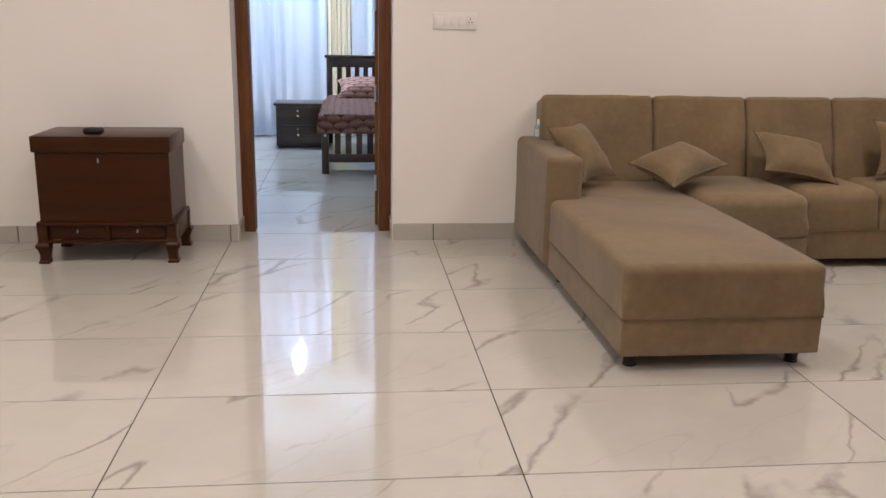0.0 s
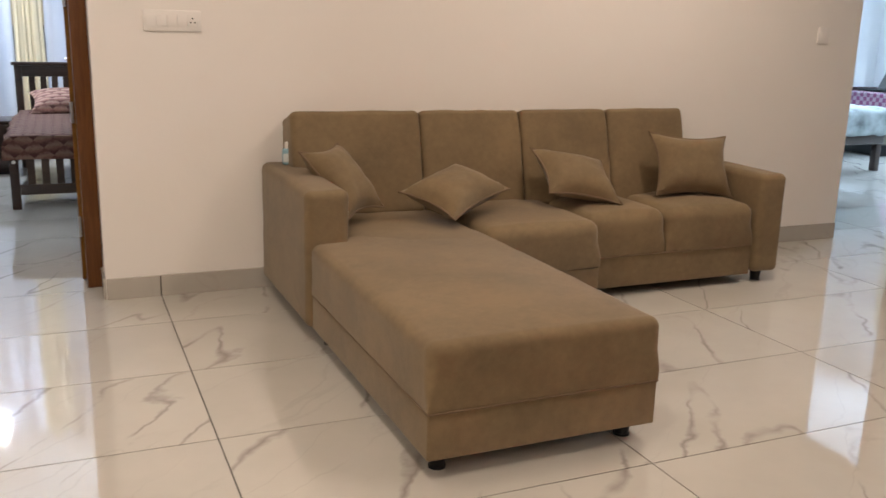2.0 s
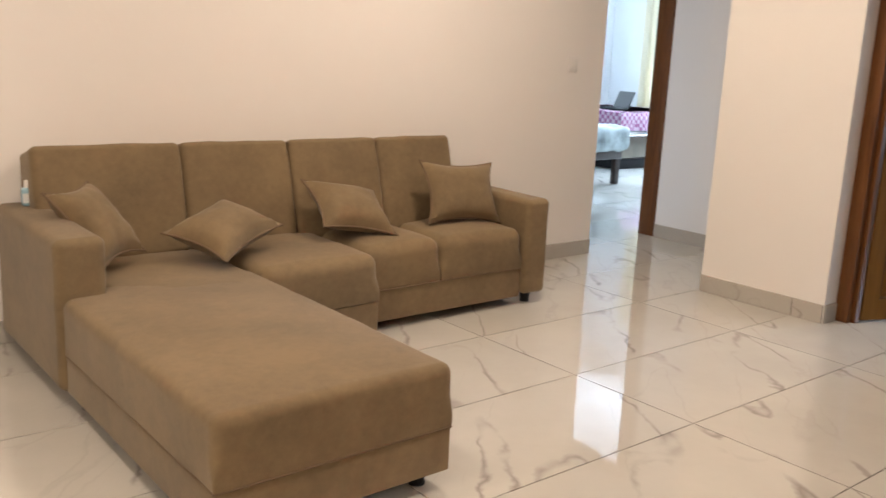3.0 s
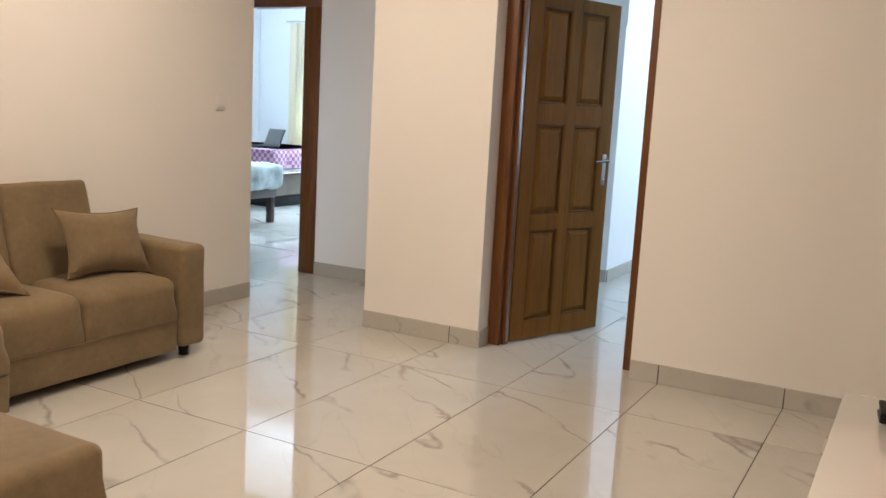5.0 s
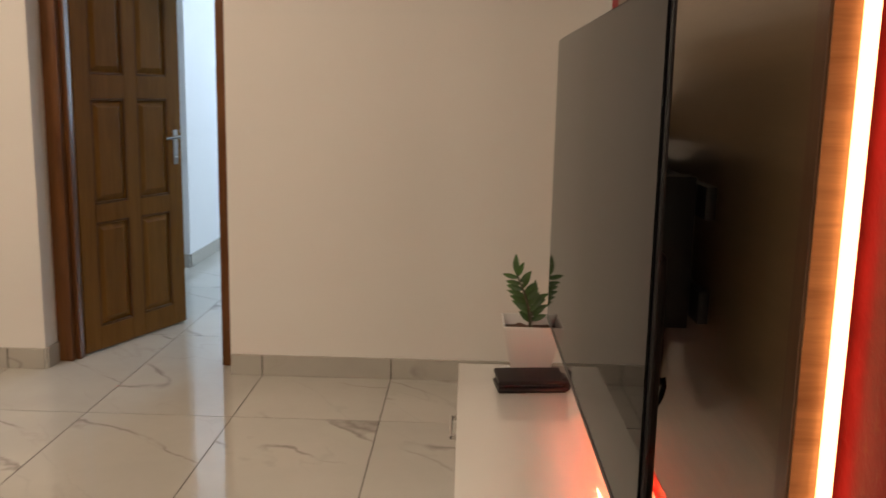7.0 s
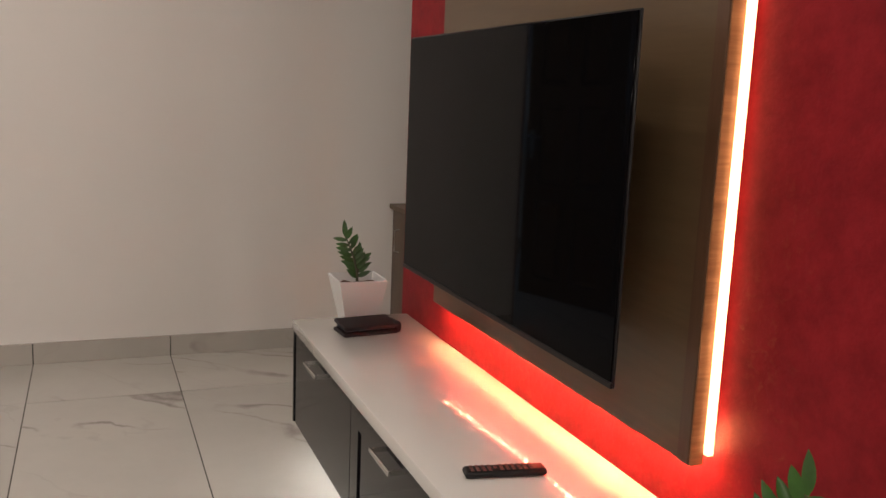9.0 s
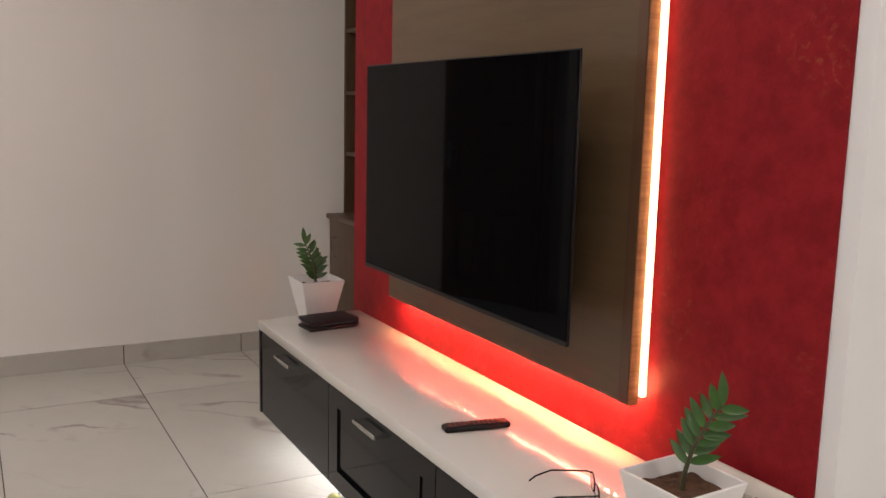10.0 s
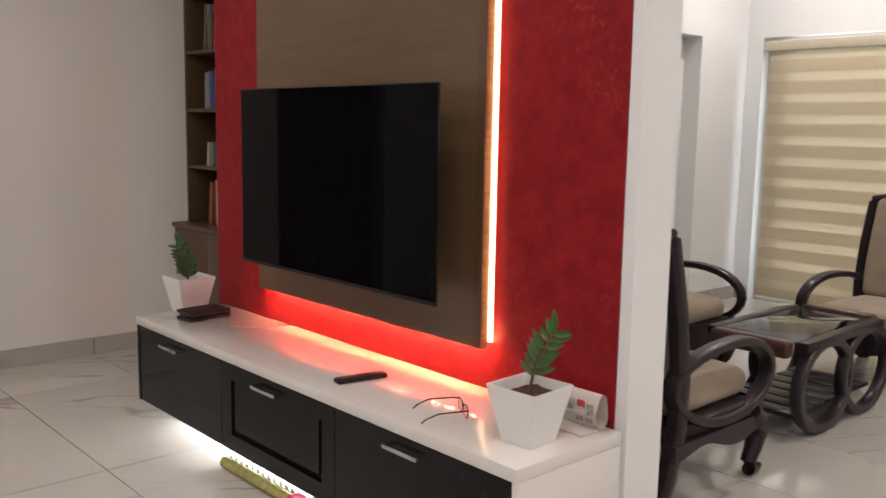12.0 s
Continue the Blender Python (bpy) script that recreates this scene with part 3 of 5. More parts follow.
skirting("baseboard_passage", "x", 7.69, 8.80, -1.98, jx, -1)
skirting("baseboard_passage", "y", -1.98, 0.2, 7.69, jy, -1)
skirting("baseboard_bedroom", "x", -1.6, 3.4, 4.95, jx, -1)
skirting("baseboard_sitting", "y", -8.985, -8.34, 3.83, jy, -1)
skirting("baseboard_sitting", "y", -7.3, -5.4, 3.83, jy, -1)
skirting("baseboard_sitting", "x", 3.70, 3.82, YS, jx, 1)


# ---- doors ----
def door_frame(name, along, a, b, face, depth, label, wide=0.075):
    """A teak frame; a and b are its outer edges along the wall."""
    ob = thing(name, label, "door frame")
    tagged(ob, kind="structure")
    w = 0.075
    for lo, hi in ((a, a + wide), (b - w, b)):
        bm = one_box(lo, hi, face, face + depth, 0, DH - w, 0.006) if along == "x" else one_box(face, face + depth, lo, hi, 0, DH - w, 0.006)
        part("jamb", bm, TEAK, ob)
    bm = one_box(a, b, face, face + depth, DH - w, DH, 0.006) if along == "x" else one_box(face, face + depth, a, b, DH - w, DH, 0.006)
    part("head", bm, TEAK_X if along == "y" else TEAK, ob)
    return ob


def door_leaf(name, width, place, turn, label, handle=True):
    """A six-panelled door leaf, hinged at its origin, running along its x axis; thickness about its y axis."""
    ob = thing(name, label, "door", place, turn)
    tagged(ob, kind="structure")
    t, hgt = 0.036, 1.995
    stile, mid = 0.105, 0.085
    rails = [(0.0, 0.115), (0.655, 0.745), (1.27, 1.385), (1.925, hgt)]
    bm = bmesh.new()
    c = (width - mid) / 2
    for x0, x1 in ((0, stile), (c, c + mid), (width - stile, width)):
        box(bm, x0, x1, -t / 2, t / 2, 0, hgt, 0.002, 1)
    for z0, z1 in rails:
        for x0, x1 in ((stile, c), (c + mid, width - stile)):
            box(bm, x0, x1, -t / 2, t / 2, z0, z1)
    part("leaf_frame", bm, DOORW, ob)
    for (_, z0), (z1, _) in zip(rails, rails[1:]):
        for x0, x1 in ((stile, c), (c + mid, width - stile)):
            bm = bmesh.new()
            beads = bmesh.new()
            box(bm, x0, x1, -0.003, 0.003, z0, z1)
            for s in (-1, 1):
                # raised field with sloping borders, and a moulding round it
                o, i = 0.018, 0.045
                pts = []
                for inset, y in ((o, 0.003), (i, 0.0165)):
                    pts.append([(x0 + inset, s * y, z0 + inset), (x1 - inset, s * y, z0 + inset), (x1 - inset, s * y, z1 - inset), (x0 + inset, s * y, z1 - inset)])
                vs = [[bm.verts.new(p) for p in ring] for ring in pts]
                for k in range(4):
                    bm.faces.new((vs[0][k], vs[0][(k + 1) % 4], vs[1][(k + 1) % 4], vs[1][k]))
                bm.faces.new(vs[1])
                m = 0.012
                for bx in ((x0, x0 + m, z0, z1), (x1 - m, x1, z0, z1), (x0 + m, x1 - m, z0, z0 + m), (x0 + m, x1 - m, z1 - m, z1)):
                    y0, y1 = sorted((s * 0.003, s * 0.0165))
                    box(beads, bx[0], bx[1], y0, y1, bx[2], bx[3], 0.002, 1)
            panel = part("panel", bm, DOORW, ob, smooth=False)
            part("bead", beads, DOORB, panel, "bead in a darker teak tone than the leaf")
    if handle:
        bm = one_box(width - 0.07, width - 0.035, -0.024, -0.018, 0.91, 1.10, 0.004)
        plate = part("door_handle", bm, STEEL, ob, "satin steel lever handle on a long plate")
        bm = cyl(bmesh.new(), (width - 0.052, -0.018, 1.06), (width - 0.052, -0.062, 1.06), 0.009)
        tube(bm, [(width - 0.052, -0.058, 1.06), (width - 0.08, -0.06, 1.062), (width - 0.13, -0.056, 1.058), (width - 0.165, -0.052, 1.055)], 0.009)
        part("lever", bm, CHROME, plate)
        bm = one_box(width - 0.07, width - 0.035, 0.018, 0.024, 0.91, 1.10, 0.004)
        cyl(bm, (width - 0.052, 0.018, 1.06), (width - 0.052, 0.062, 1.06), 0.009)
        tube(bm, [(width - 0.052, 0.058, 1.06), (width - 0.10, 0.06, 1.062), (width - 0.165, 0.052, 1.055)], 0.009)
        part("door_handle", bm, STEEL, ob)
        cyl_bm = cyl(bmesh.new(), (width - 0.052, -0.0245, 0.95), (width - 0.052, -0.030, 0.95), 0.008)
        part("key_cylinder", cyl_bm, CHROME, plate)
    for z in (0.22, 0.78, 1.32, 1.82):
        bm = cyl(bmesh.new(), (-0.006, 0.014, z), (-0.006, 0.014, z + 0.1), 0.007, n=10)
        box(bm, -0.004, 0.03, 0.0182, 0.0202, z, z + 0.1)
        part("hinge", bm, STEEL, ob)
    return ob


door_frame("door_1_frame", "x", -0.08, 0.824, 0.0, 0.12, "polished teak door frame set deep in the sofa wall")
door_leaf("door_1", 0.75, (0.748, 0.145, 0.008), 86, "polished teak panelled bedroom door standing open")
door_frame("door_2_frame", "y", -0.07, 0.86, 6.285, 0.135, "dark teak door frame at the corridor's end", wide=0.147)
door_3_frame = door_frame("door_3_frame", "y", -2.95, -2.06, 5.32, 0.14, "polished teak door frame set deep in the plain wall")
# added strip that blocks passage light between jamb and leaf
part("added_gap_strip", one_box(5.36, 5.41, -2.158, -2.1354, 0.0, 2.03, 0.002), TEAK, door_3_frame)
door_leaf("door_3", 0.765, (5.425, -2.145, 0.008), -21.5, "six-panelled teak door standing half open")


door_frame("door_4_frame", "x", 8.80, 9.56, -2.01, 0.029, "dark teak door frame in the passage wall")
door_4 = thing("door_4", "plain dark wooden door standing closed in the passage", "door")
tagged(door_4, kind="structure")
part("leaf", one_box(8.876, 9.484, -2.0, -1.981, 0.005, 2.034, 0.002), DARKW, door_4)
part("door_handle", one_box(8.92, 8.95, -2.02, -2.0005, 0.95, 1.12, 0.003), STEEL, door_4)


# ---- sofa ----
def sofa():
    ob = thing("corner_sofa", "brown suede corner sofa with a long chaise and four back cushions", "sofa")
    base = lambda x0, x1, y0, y1, z0, z1, **k: soft_box(bmesh.new(), x0, x1, y0, y1, z0, z1, **k)
    part("arm", base(1.55, 1.735, -1.12, YA - 0.03, 0.06, 0.63, r=0.035, crown=0.006, wrinkle=0.003, seed=1), SUEDE, ob, "brown suede armrest beside the chaise")
    part("arm", base(4.00, 4.165, -0.985, YA - 0.03, 0.06, 0.585, r=0.032, crown=0.006, wrinkle=0.003, seed=2), SUEDE, ob)
    part("base", base(1.575, 2.355, -2.36, -1.03, 0.06, 0.205, r=0.007, mid=5), SUEDE, ob, "plain suede base panel of the chaise")
    part("base", base(1.736, 2.955, -1.10, YA - 0.03, 0.048, 0.205, r=0.007, mid=5), SUEDE, ob)
    part("base", base(2.96, 3.998, -0.95, YA - 0.03, 0.048, 0.205, r=0.007, mid=5), SUEDE, ob)
    part("chaise_seat", base(1.572, 2.358, -2.363, -1.00, 0.206, 0.413, r=0.036, crown=0.022, wrinkle=0.003, seed=3, mid=14, low=0.005), SUEDE, ob, "long suede chaise cushion, slightly crowned")
    part("chaise_seat", base(1.737, 2.358, -1.50, -0.42, 0.207, 0.409, r=0.05, crown=0.016, wrinkle=0.006, seed=31, mid=10), SUEDE, ob)
    part("seat", base(2.362, 2.957, -1.105, -0.42, 0.207, 0.425, r=0.055, crown=0.026, side=0.008, wrinkle=0.005, seed=4, low=0.006), SUEDE, ob)
    part("seat", base(2.961, 3.437, -0.955, -0.42, 0.207, 0.425, r=0.055, crown=0.026, side=0.008, wrinkle=0.005, seed=5, low=0.006), SUEDE, ob)
    part("seat", base(3.439, 3.998, -0.955, -0.42, 0.207, 0.425, r=0.055, crown=0.026, side=0.008, wrinkle=0.005, seed=6, low=0.006), SUEDE, ob)
    edges = [1.655, 2.296, 2.848, 3.374, 3.87]
    for k, (a, b) in enumerate(zip(edges, edges[1:])):
        bm = base(a + 0.003, b - 0.003, -0.10, 0.10, 0, 0.50, r=0.026, crown=0.003, side=0.007, wrinkle=0.005, seed=10 + k)
        bmesh.ops.transform(bm, matrix=pose(0, -0.475, 0.378, -15), verts=bm.verts)
        part("back_cushion", bm, SUEDE, ob)
    part("back_frame", base(1.66, 3.93, YA - 0.075, YA - 0.02, 0.06, 0.80, r=0.02, mid=4), SUEDE_DK, ob)
    for x, y in ((1.64, -2.28), (2.29, -2.28), (1.64, -1.15), (2.90, -0.86), (3.02, -0.86), (4.09, -0.90), (1.64, -0.32), (4.09, -0.32)):
        bm = cyl(bmesh.new(), (x, y, 0.0), (x, y, 0.065), 0.022, 0.032, 20)
        cyl(bm, (x, y, 0.0), (x, y, 0.008), 0.027, 0.027, 20)
        part("foot", bm, BLACK, ob)
    # sewn seam lines
    for pts in ([(1.574, -2.362, 0.206), (2.356, -2.362, 0.206)], [(1.573, -2.36, 0.206), (1.573, -1.13, 0.206)], [(2.96, -0.953, 0.206), (3.998, -0.953, 0.206)]):
        part("seam", tube(bmesh.new(), pts, 0.0035, 6), SUEDE_DK, ob)
    return ob


sofa()


def pillow(bm, w, h, thick, n=16, pinch=0.085):
    """A stuffed square cushion with pointed corners, lying in its xy plane."""
    grid = {}
    for s in (1, -1):
        for i in range(n + 1):
            for j in range(n + 1):
                u, v = 2 * i / n - 1, 2 * j / n - 1
                x = w / 2 * u * (1 - pinch * 2 * (1 - v * v) * abs(u))
                y = h / 2 * v * (1 - pinch * 2 * (1 - u * u) * abs(v))
                prof = max(0, (1 - u ** 4)) ** 0.6 * max(0, (1 - v ** 4)) ** 0.6
                z = thick / 2 * prof * (0.75 + 0.25 * (1 - u * u) * (1 - v * v)) + 0.004 * noise.noise(Vector((u * 3, v * 3, s * 5.0))) * prof * 2
                edge = i in (0, n) or j in (0, n)
                key = (i, j) if edge else (i, j, s)
                if key not in grid:
                    grid[key] = bm.verts.new((x, y, s * z))
    g = lambda i, j, s: grid[(i, j)] if (i in (0, n) or j in (0, n)) else grid[(i, j, s)]
    for s in (1, -1):
        for i in range(n):
            for j in range(n):
                q = [g(i, j, s), g(i + 1, j, s), g(i + 1, j + 1, s), g(i, j + 1, s)]
                if s < 0:
                    q.reverse()
                bm.faces.new(q)
    rim = [grid[(i, 0)].co.copy() for i in range(n)] + [grid[(n, j)].co.copy() for j in range(n)] + [grid[(i, n)].co.copy() for i in range(n, 0, -1)] + [grid[(0, j)].co.copy() for j in range(n, 0, -1)]
    return rim


def from_corners(tl, tr, br, bl):
    """A pose whose x runs along the top of the four corners and whose y goes up, and the size."""
    tl, tr, br, bl = map(Vector, (tl, tr, br, bl))
    c = (tl + tr + br + bl) / 4
    x = ((tr - tl) + (br - bl)).normalized()
    y = ((tl - bl) + (tr - br))
    y = (y - x * y.dot(x)).normalized()
    z = x.cross(y)
    return Matrix.Translation(c) @ Matrix((x, y, z)).transposed().to_4x4(), ((tr - tl).length + (br - bl).length) / 2, ((tl - bl).length + (tr - br).length) / 2


def throw_cushion(corners, label, thick=0.16):
    m, w, h = from_corners(*corners)
    ob = thing("throw_cushion", label, "cushion", group="cushions on the sofa")
    ob.matrix_basis = m
    bm = bmesh.new()
    rim = pillow(bm, w, h, thick)
    part("cover", bm, SUEDE, ob)
    part("piping", tube(bmesh.new(), rim, 0.005, 6, closed=True), SUEDE_DK, ob)
    return ob


throw_cushion([(1.645, -0.70, 0.738), (1.862, -0.55, 0.747), (1.984, -0.78, 0.481), (1.766, -0.93, 0.46)], "brown suede cushion leaning on the chaise's armrest")
throw_cushion([(2.425, -0.60, 0.645), (2.600, -0.87, 0.545), (2.215, -1.05, 0.475), (2.062, -0.80, 0.547)], "brown suede cushion lying cornerwise on the seat")
throw_cushion([(2.905, -0.56, 0.685), (3.285, -0.60, 0.622), (3.222, -0.82, 0.444), (2.755, -0.86, 0.540)], "brown suede cushion tipped against the back")
throw_cushion([(3.610, -0.58, 0.752), (4.055, -0.66, 0.742), (3.971, -0.74, 0.430), (3.451, -0.76, 0.484)], "brown suede cushion standing in the sofa's corner")

# bottle on the armrest
ob = thing("hand_sanitizer_bottle", "small clear plastic bottle with pale blue liquid on the sofa's armrest", "bottle", (1.648, -0.40, 0.633))
part("bottle_body", soft_box(bmesh.new(), -0.022, 0.022, -0.018, 0.018, 0, 0.078, r=0.012, mid=2), plain("pale_blue_liquid", (0.30, 0.50, 0.60), 0.15, vary=0.03), ob)
part("label", one_box(-0.0225, 0.0225, -0.0188, -0.0182, 0.015, 0.055), plain("white_label", (0.7, 0.75, 0.76), 0.5), ob)
part("cap", cyl(bmesh.new(), (0, 0, 0.078), (0, 0, 0.108), 0.011, 0.009), PLASTIC, ob)


# ---- wooden chest ----
def chest():
    ob = thing("wooden_chest", "dark red-brown polished wooden chest on curved legs with two small drawers", "chest")
    x0, x1, y0, y1 = -1.03, -0.36, -0.70, -0.29
    bm = soft_box(bmesh.new(), x0, x1, y0, y1, 0.222, 0.595, r=0.006, mid=2)
    part("body", bm, CHESTW, ob)
    bm = one_box(x0 - 0.014, x1 + 0.010, y0 - 0.012, y1 + 0.006, 0.588, 0.672, 0.007)
    part("lid", bm, CHESTW, ob)
    cx = (x0 + x1) / 2
    x0, x1 = x0 - 0.014, x1 + 0.012
    bm = one_box(x0 - 0.006, x1 + 0.006, y0 - 0.014, y1 + 0.010, 0.204, 0.224, 0.006)
    box(bm, x0 + 0.045, x1 - 0.045, y0 - 0.004, y0 + 0.02, 0.108, 0.124, 0.003)
    box(bm, cx - 0.009, cx + 0.009, y0 - 0.002, y0 + 0.02, 0.124, 0.204, 0.002)
    for x in (x0 - 0.004, x1 - 0.014):
        box(bm, x, x + 0.018, y0 + 0.05, y1 - 0.05, 0.11, 0.204, 0.003)
    box(bm, x0 + 0.045, x1 - 0.045, y1 - 0.02, y1, 0.11, 0.204, 0.003)
    part("stand_frame", bm, CHESTW, ob)
    for a, b in ((x0 + 0.052, cx - 0.010), (cx + 0.010, x1 - 0.052)):
        d = part("drawer", one_box(a, b, y0 + 0.012, y0 + 0.30, 0.126, 0.202, 0.003), CHESTW, ob)
        part("drawer_pull", tube(bmesh.new(), [((a + b) / 2, y0 + 0.012, 0.178), ((a + b) / 2, y0 + 0.002, 0.175), ((a + b) / 2, y0 - 0.002, 0.163)], 0.003, 8), STEEL, d)
    layers = ((0.206, 0.052, 0.008), (0.130, 0.050, 0.006), (0.112, 0.056, 0.010), (0.100, 0.070, 0.020), (0.088, 0.070, 0.020), (0.070, 0.058, 0.010), (0.045, 0.048, 0.004), (0.020, 0.048, 0.006), (0.012, 0.056, 0.012), (0.0, 0.056, 0.012))
    for x, sx in ((x0, -1), (x1, 1)):
        for y, sy in ((y0, -1), (y1, 1)):
            bm = bmesh.new()
            rings = []
            for z, w, out in layers:
                xa, xb = x + sx * out, x + sx * (out - w)
                ya, yb = y + sy * out * 0.9, y + sy * (out * 0.9 - w)
                c = 0.006
                q = [(xa - sx * c, ya), (xa, ya - sy * c), (xa, yb), (xb, yb), (xb, ya)]
                rings.append([bm.verts.new((u, v, z)) for u, v in q])
            for r0, r1 in zip(rings, rings[1:]):
                for k in range(5):
                    bm.faces.new((r0[k], r0[(k + 1) % 5], r1[(k + 1) % 5], r1[k]))
            bm.faces.new(rings[0])
            bm.faces.new(rings[-1])
            bmesh.ops.recalc_face_normals(bm, faces=bm.faces[:])
            part("leg", bm, CHESTW, ob, smooth=False)
    part("lock_plate", tube(bmesh.new(), [(cx - 0.02, y0 + 0.002, 0.555), (cx - 0.02, y0 - 0.006, 0.552), (cx - 0.018, y0 - 0.008, 0.535)], 0.0045, 8), STEEL, ob, "small steel key in its lock")
    return ob


chest()
bm = soft_box(bmesh.new(), -0.805, -0.71, -0.62, -0.55, 0.673, 0.70, r=0.012, mid=3, crown=0.004)
single("wallet", bm, LEATHER, "small black leather purse on the chest's lid", "wallet")


# ---- switches ----
def switch_plate(name, m, w, h, label, rockers, socket=False):
    ob = thing(name, label, "switch")
    ob.matrix_basis = m
    part("plate", one_box(-w / 2, w / 2, -0.010, 0, -h / 2, h / 2, 0.004), PLASTIC, ob)
    n = rockers
    span = w - 0.024 if not socket else w - 0.075
    for k in range(n):
        a = -w / 2 + 0.012 + span * k / n
        part("rocker", one_box(a + 0.001, a + span / n - 0.001, -0.0135, -0.010, -h / 2 + 0.02, h / 2 - 0.02, 0.0015), PLASTIC, ob)
    if socket:
        s = part("socket", one_box(w / 2 - 0.060, w / 2 - 0.014, -0.0125, -0.010, -h / 2 + 0.018, h / 2 - 0.018, 0.002), PLASTIC, ob)
        for dx, dz in ((0, 0.012), (-0.009, -0.006), (0.009, -0.006)):
            part("socket_hole", cyl(bmesh.new(), (w / 2 - 0.037 + dx, -0.0127, dz), (w / 2 - 0.037 + dx, -0.0132, dz), 0.0036, n=10), BLACK, s)
    return ob


switch_plate("switch_board", pose(1.175, YA, 1.276), 0.25, 0.092, "white modular switch board with one socket on the wall", 4, True)
switch_plate("switch_board", pose(5.055, YA, 1.30), 0.085, 0.10, "small white switch plate near the wall's end", 1)

# ---- television wall ----
LX = 2.133
bm = one_box(LX, 3.498, -4.438, -4.417, 0.635, 2.62, 0.0015, 1)
ob = thing("wall_panel", "brown wood-grain laminate panel behind the television, lit from behind", "wall panel")
part("board", bm, LAMINATE, ob)
# edge band, with the strip's glow painted in
part("edge_band", one_box(LX - 0.003, LX - 0.0002, -4.446, -4.4165, 0.634, 2.62), LAM_SIDE_GLOW, ob)
part("batten", one_box(2.18, 2.26, -4.475, -4.4382, 0.70, 2.55), LAM_EDGE, ob)
part("batten", one_box(3.36, 3.44, -4.475, -4.4382, 0.70, 2.55), LAM_EDGE, ob)
part("light_strip", one_box(LX - 0.015, LX - 0.001, -4.459, -4.4465, 0.655, 2.60), LED, ob, "warm glowing light strip along the panel's edge")
part("trim", one_box(LX, LX + 0.034, -4.4168, -4.413, 0.635, 2.62, 0.001, 1), LAM_EDGE, ob)
bm = bmesh.new()
rnd_led = random.Random(4)
for k in range(44):
    dy, w = rnd_led.uniform(-0.0015, 0.0015), rnd_led.uniform(0.006, 0.016)
    box(bm, 2.16 + 0.030 * k - w / 2, 2.16 + 0.030 * k + w / 2, -4.4455 + dy, -4.4405 + dy, 0.651, 0.658)
part("light_strip", bm, LED_B, ob, "warm glowing light strip under the panel")
# added glowing dots: spread pink light and sparkle over the cabinet top
bm = bmesh.new()
for k in range(38):
    dy, dz, w = rnd_led.uniform(-0.004, 0.004), rnd_led.uniform(-0.0015, 0.001), rnd_led.uniform(0.005, 0.016)
    box(bm, 2.165 + 0.035 * k - w / 2, 2.165 + 0.035 * k + w / 2, -4.457 + dy, -4.451 + dy, 0.6465 + dz, 0.6515 + dz)
part("light_strip", bm, LED_TINT, ob, "added amber glowing dots that tint the cabinet top, no real strip")


def television():
    ob = thing("television", "large flat black television on a wall bracket", "television")
    x0, x1, z0, z1, y = 2.175, 3.354, 0.786, 1.472, -4.257
    part("screen", one_box(x0 + 0.004, x1 - 0.004, y - 0.004, y, z0 + 0.012, z1 - 0.004, 0.001, 1), SCREEN, ob, "dark glossy screen, switched off")
    bm = one_box(x0, x1, y - 0.010, y - 0.0042, z0, z1, 0.002, 1)
    box(bm, x0, x1, y - 0.0042, y + 0.001, z0, z0 + 0.0115, 0.001, 1)
    part("bezel", bm, BLACK, ob)
    part("back_cover", soft_box(bmesh.new(), x0 + 0.12, x1 - 0.12, y - 0.048, y - 0.010, z0 + 0.005, z0 + 0.36, r=0.015, mid=3), BLACK, ob)
    for b in ((2.55, 2.60, -4.399, y - 0.049, 0.98, 1.22), (2.93, 2.98, -4.399, y - 0.049, 0.98, 1.22), (2.50, 3.03, -4.417, -4.400, 1.00, 1.05), (2.50, 3.03, -4.417, -4.400, 1.16, 1.21)):
        part("bracket", one_box(*b, 0.002), BLACK, ob)
    return ob


television()
ob = thing("power_socket", "white adaptor with a black plug behind the television", "socket", (3.08, -4.417, 1.315))
part("adaptor", one_box(-0.04, 0.04, 0, 0.085, 0, 0.032, 0.004), PLASTIC, ob)
part("plug", soft_box(bmesh.new(), -0.035, 0.035, 0.002, 0.075, -0.062, -0.002, r=0.012, mid=3), BLACK, ob)
bm = bmesh.new()
for k, (x, w) in enumerate(((2.75, 0.05), (2.72, 0.065), (2.66, 0.04))):
    pts = [(x + 0.12 - 0.1 * s + w * math.sin(s * 7 + k), -4.385 + 0.03 * math.sin(s * 5 + k), 1.30 - 0.49 * s) for s in [q / 16 for q in range(17)]]
    tube(bm, pts, 0.004, 6)
loop = [(2.66 + 0.05 * math.cos(a), -4.37, 0.88 + 0.075 * math.sin(a)) for a in [q / 20 * 2 * math.pi for q in range(20)]]
tube(bm, loop, 0.004, 6, closed=True)
loop = [(2.95 + 0.12 * math.cos(a), -4.345, 1.34 + 0.07 * math.sin(a)) for a in [q / 16 * math.pi for q in range(17)]]
tube(bm, loop, 0.003, 6)
loop = [(2.60 + 0.05 * s, -4.37 + 0.02 * math.sin(s * 6), 0.88 - 0.05 * s + 0.03 * math.sin(s * 9)) for s in [q / 12 for q in range(13)]]
tube(bm, loop, 0.005, 6)
single("cable", bm, BLACK, "tangle of thin black cables hanging behind the television", "cable")


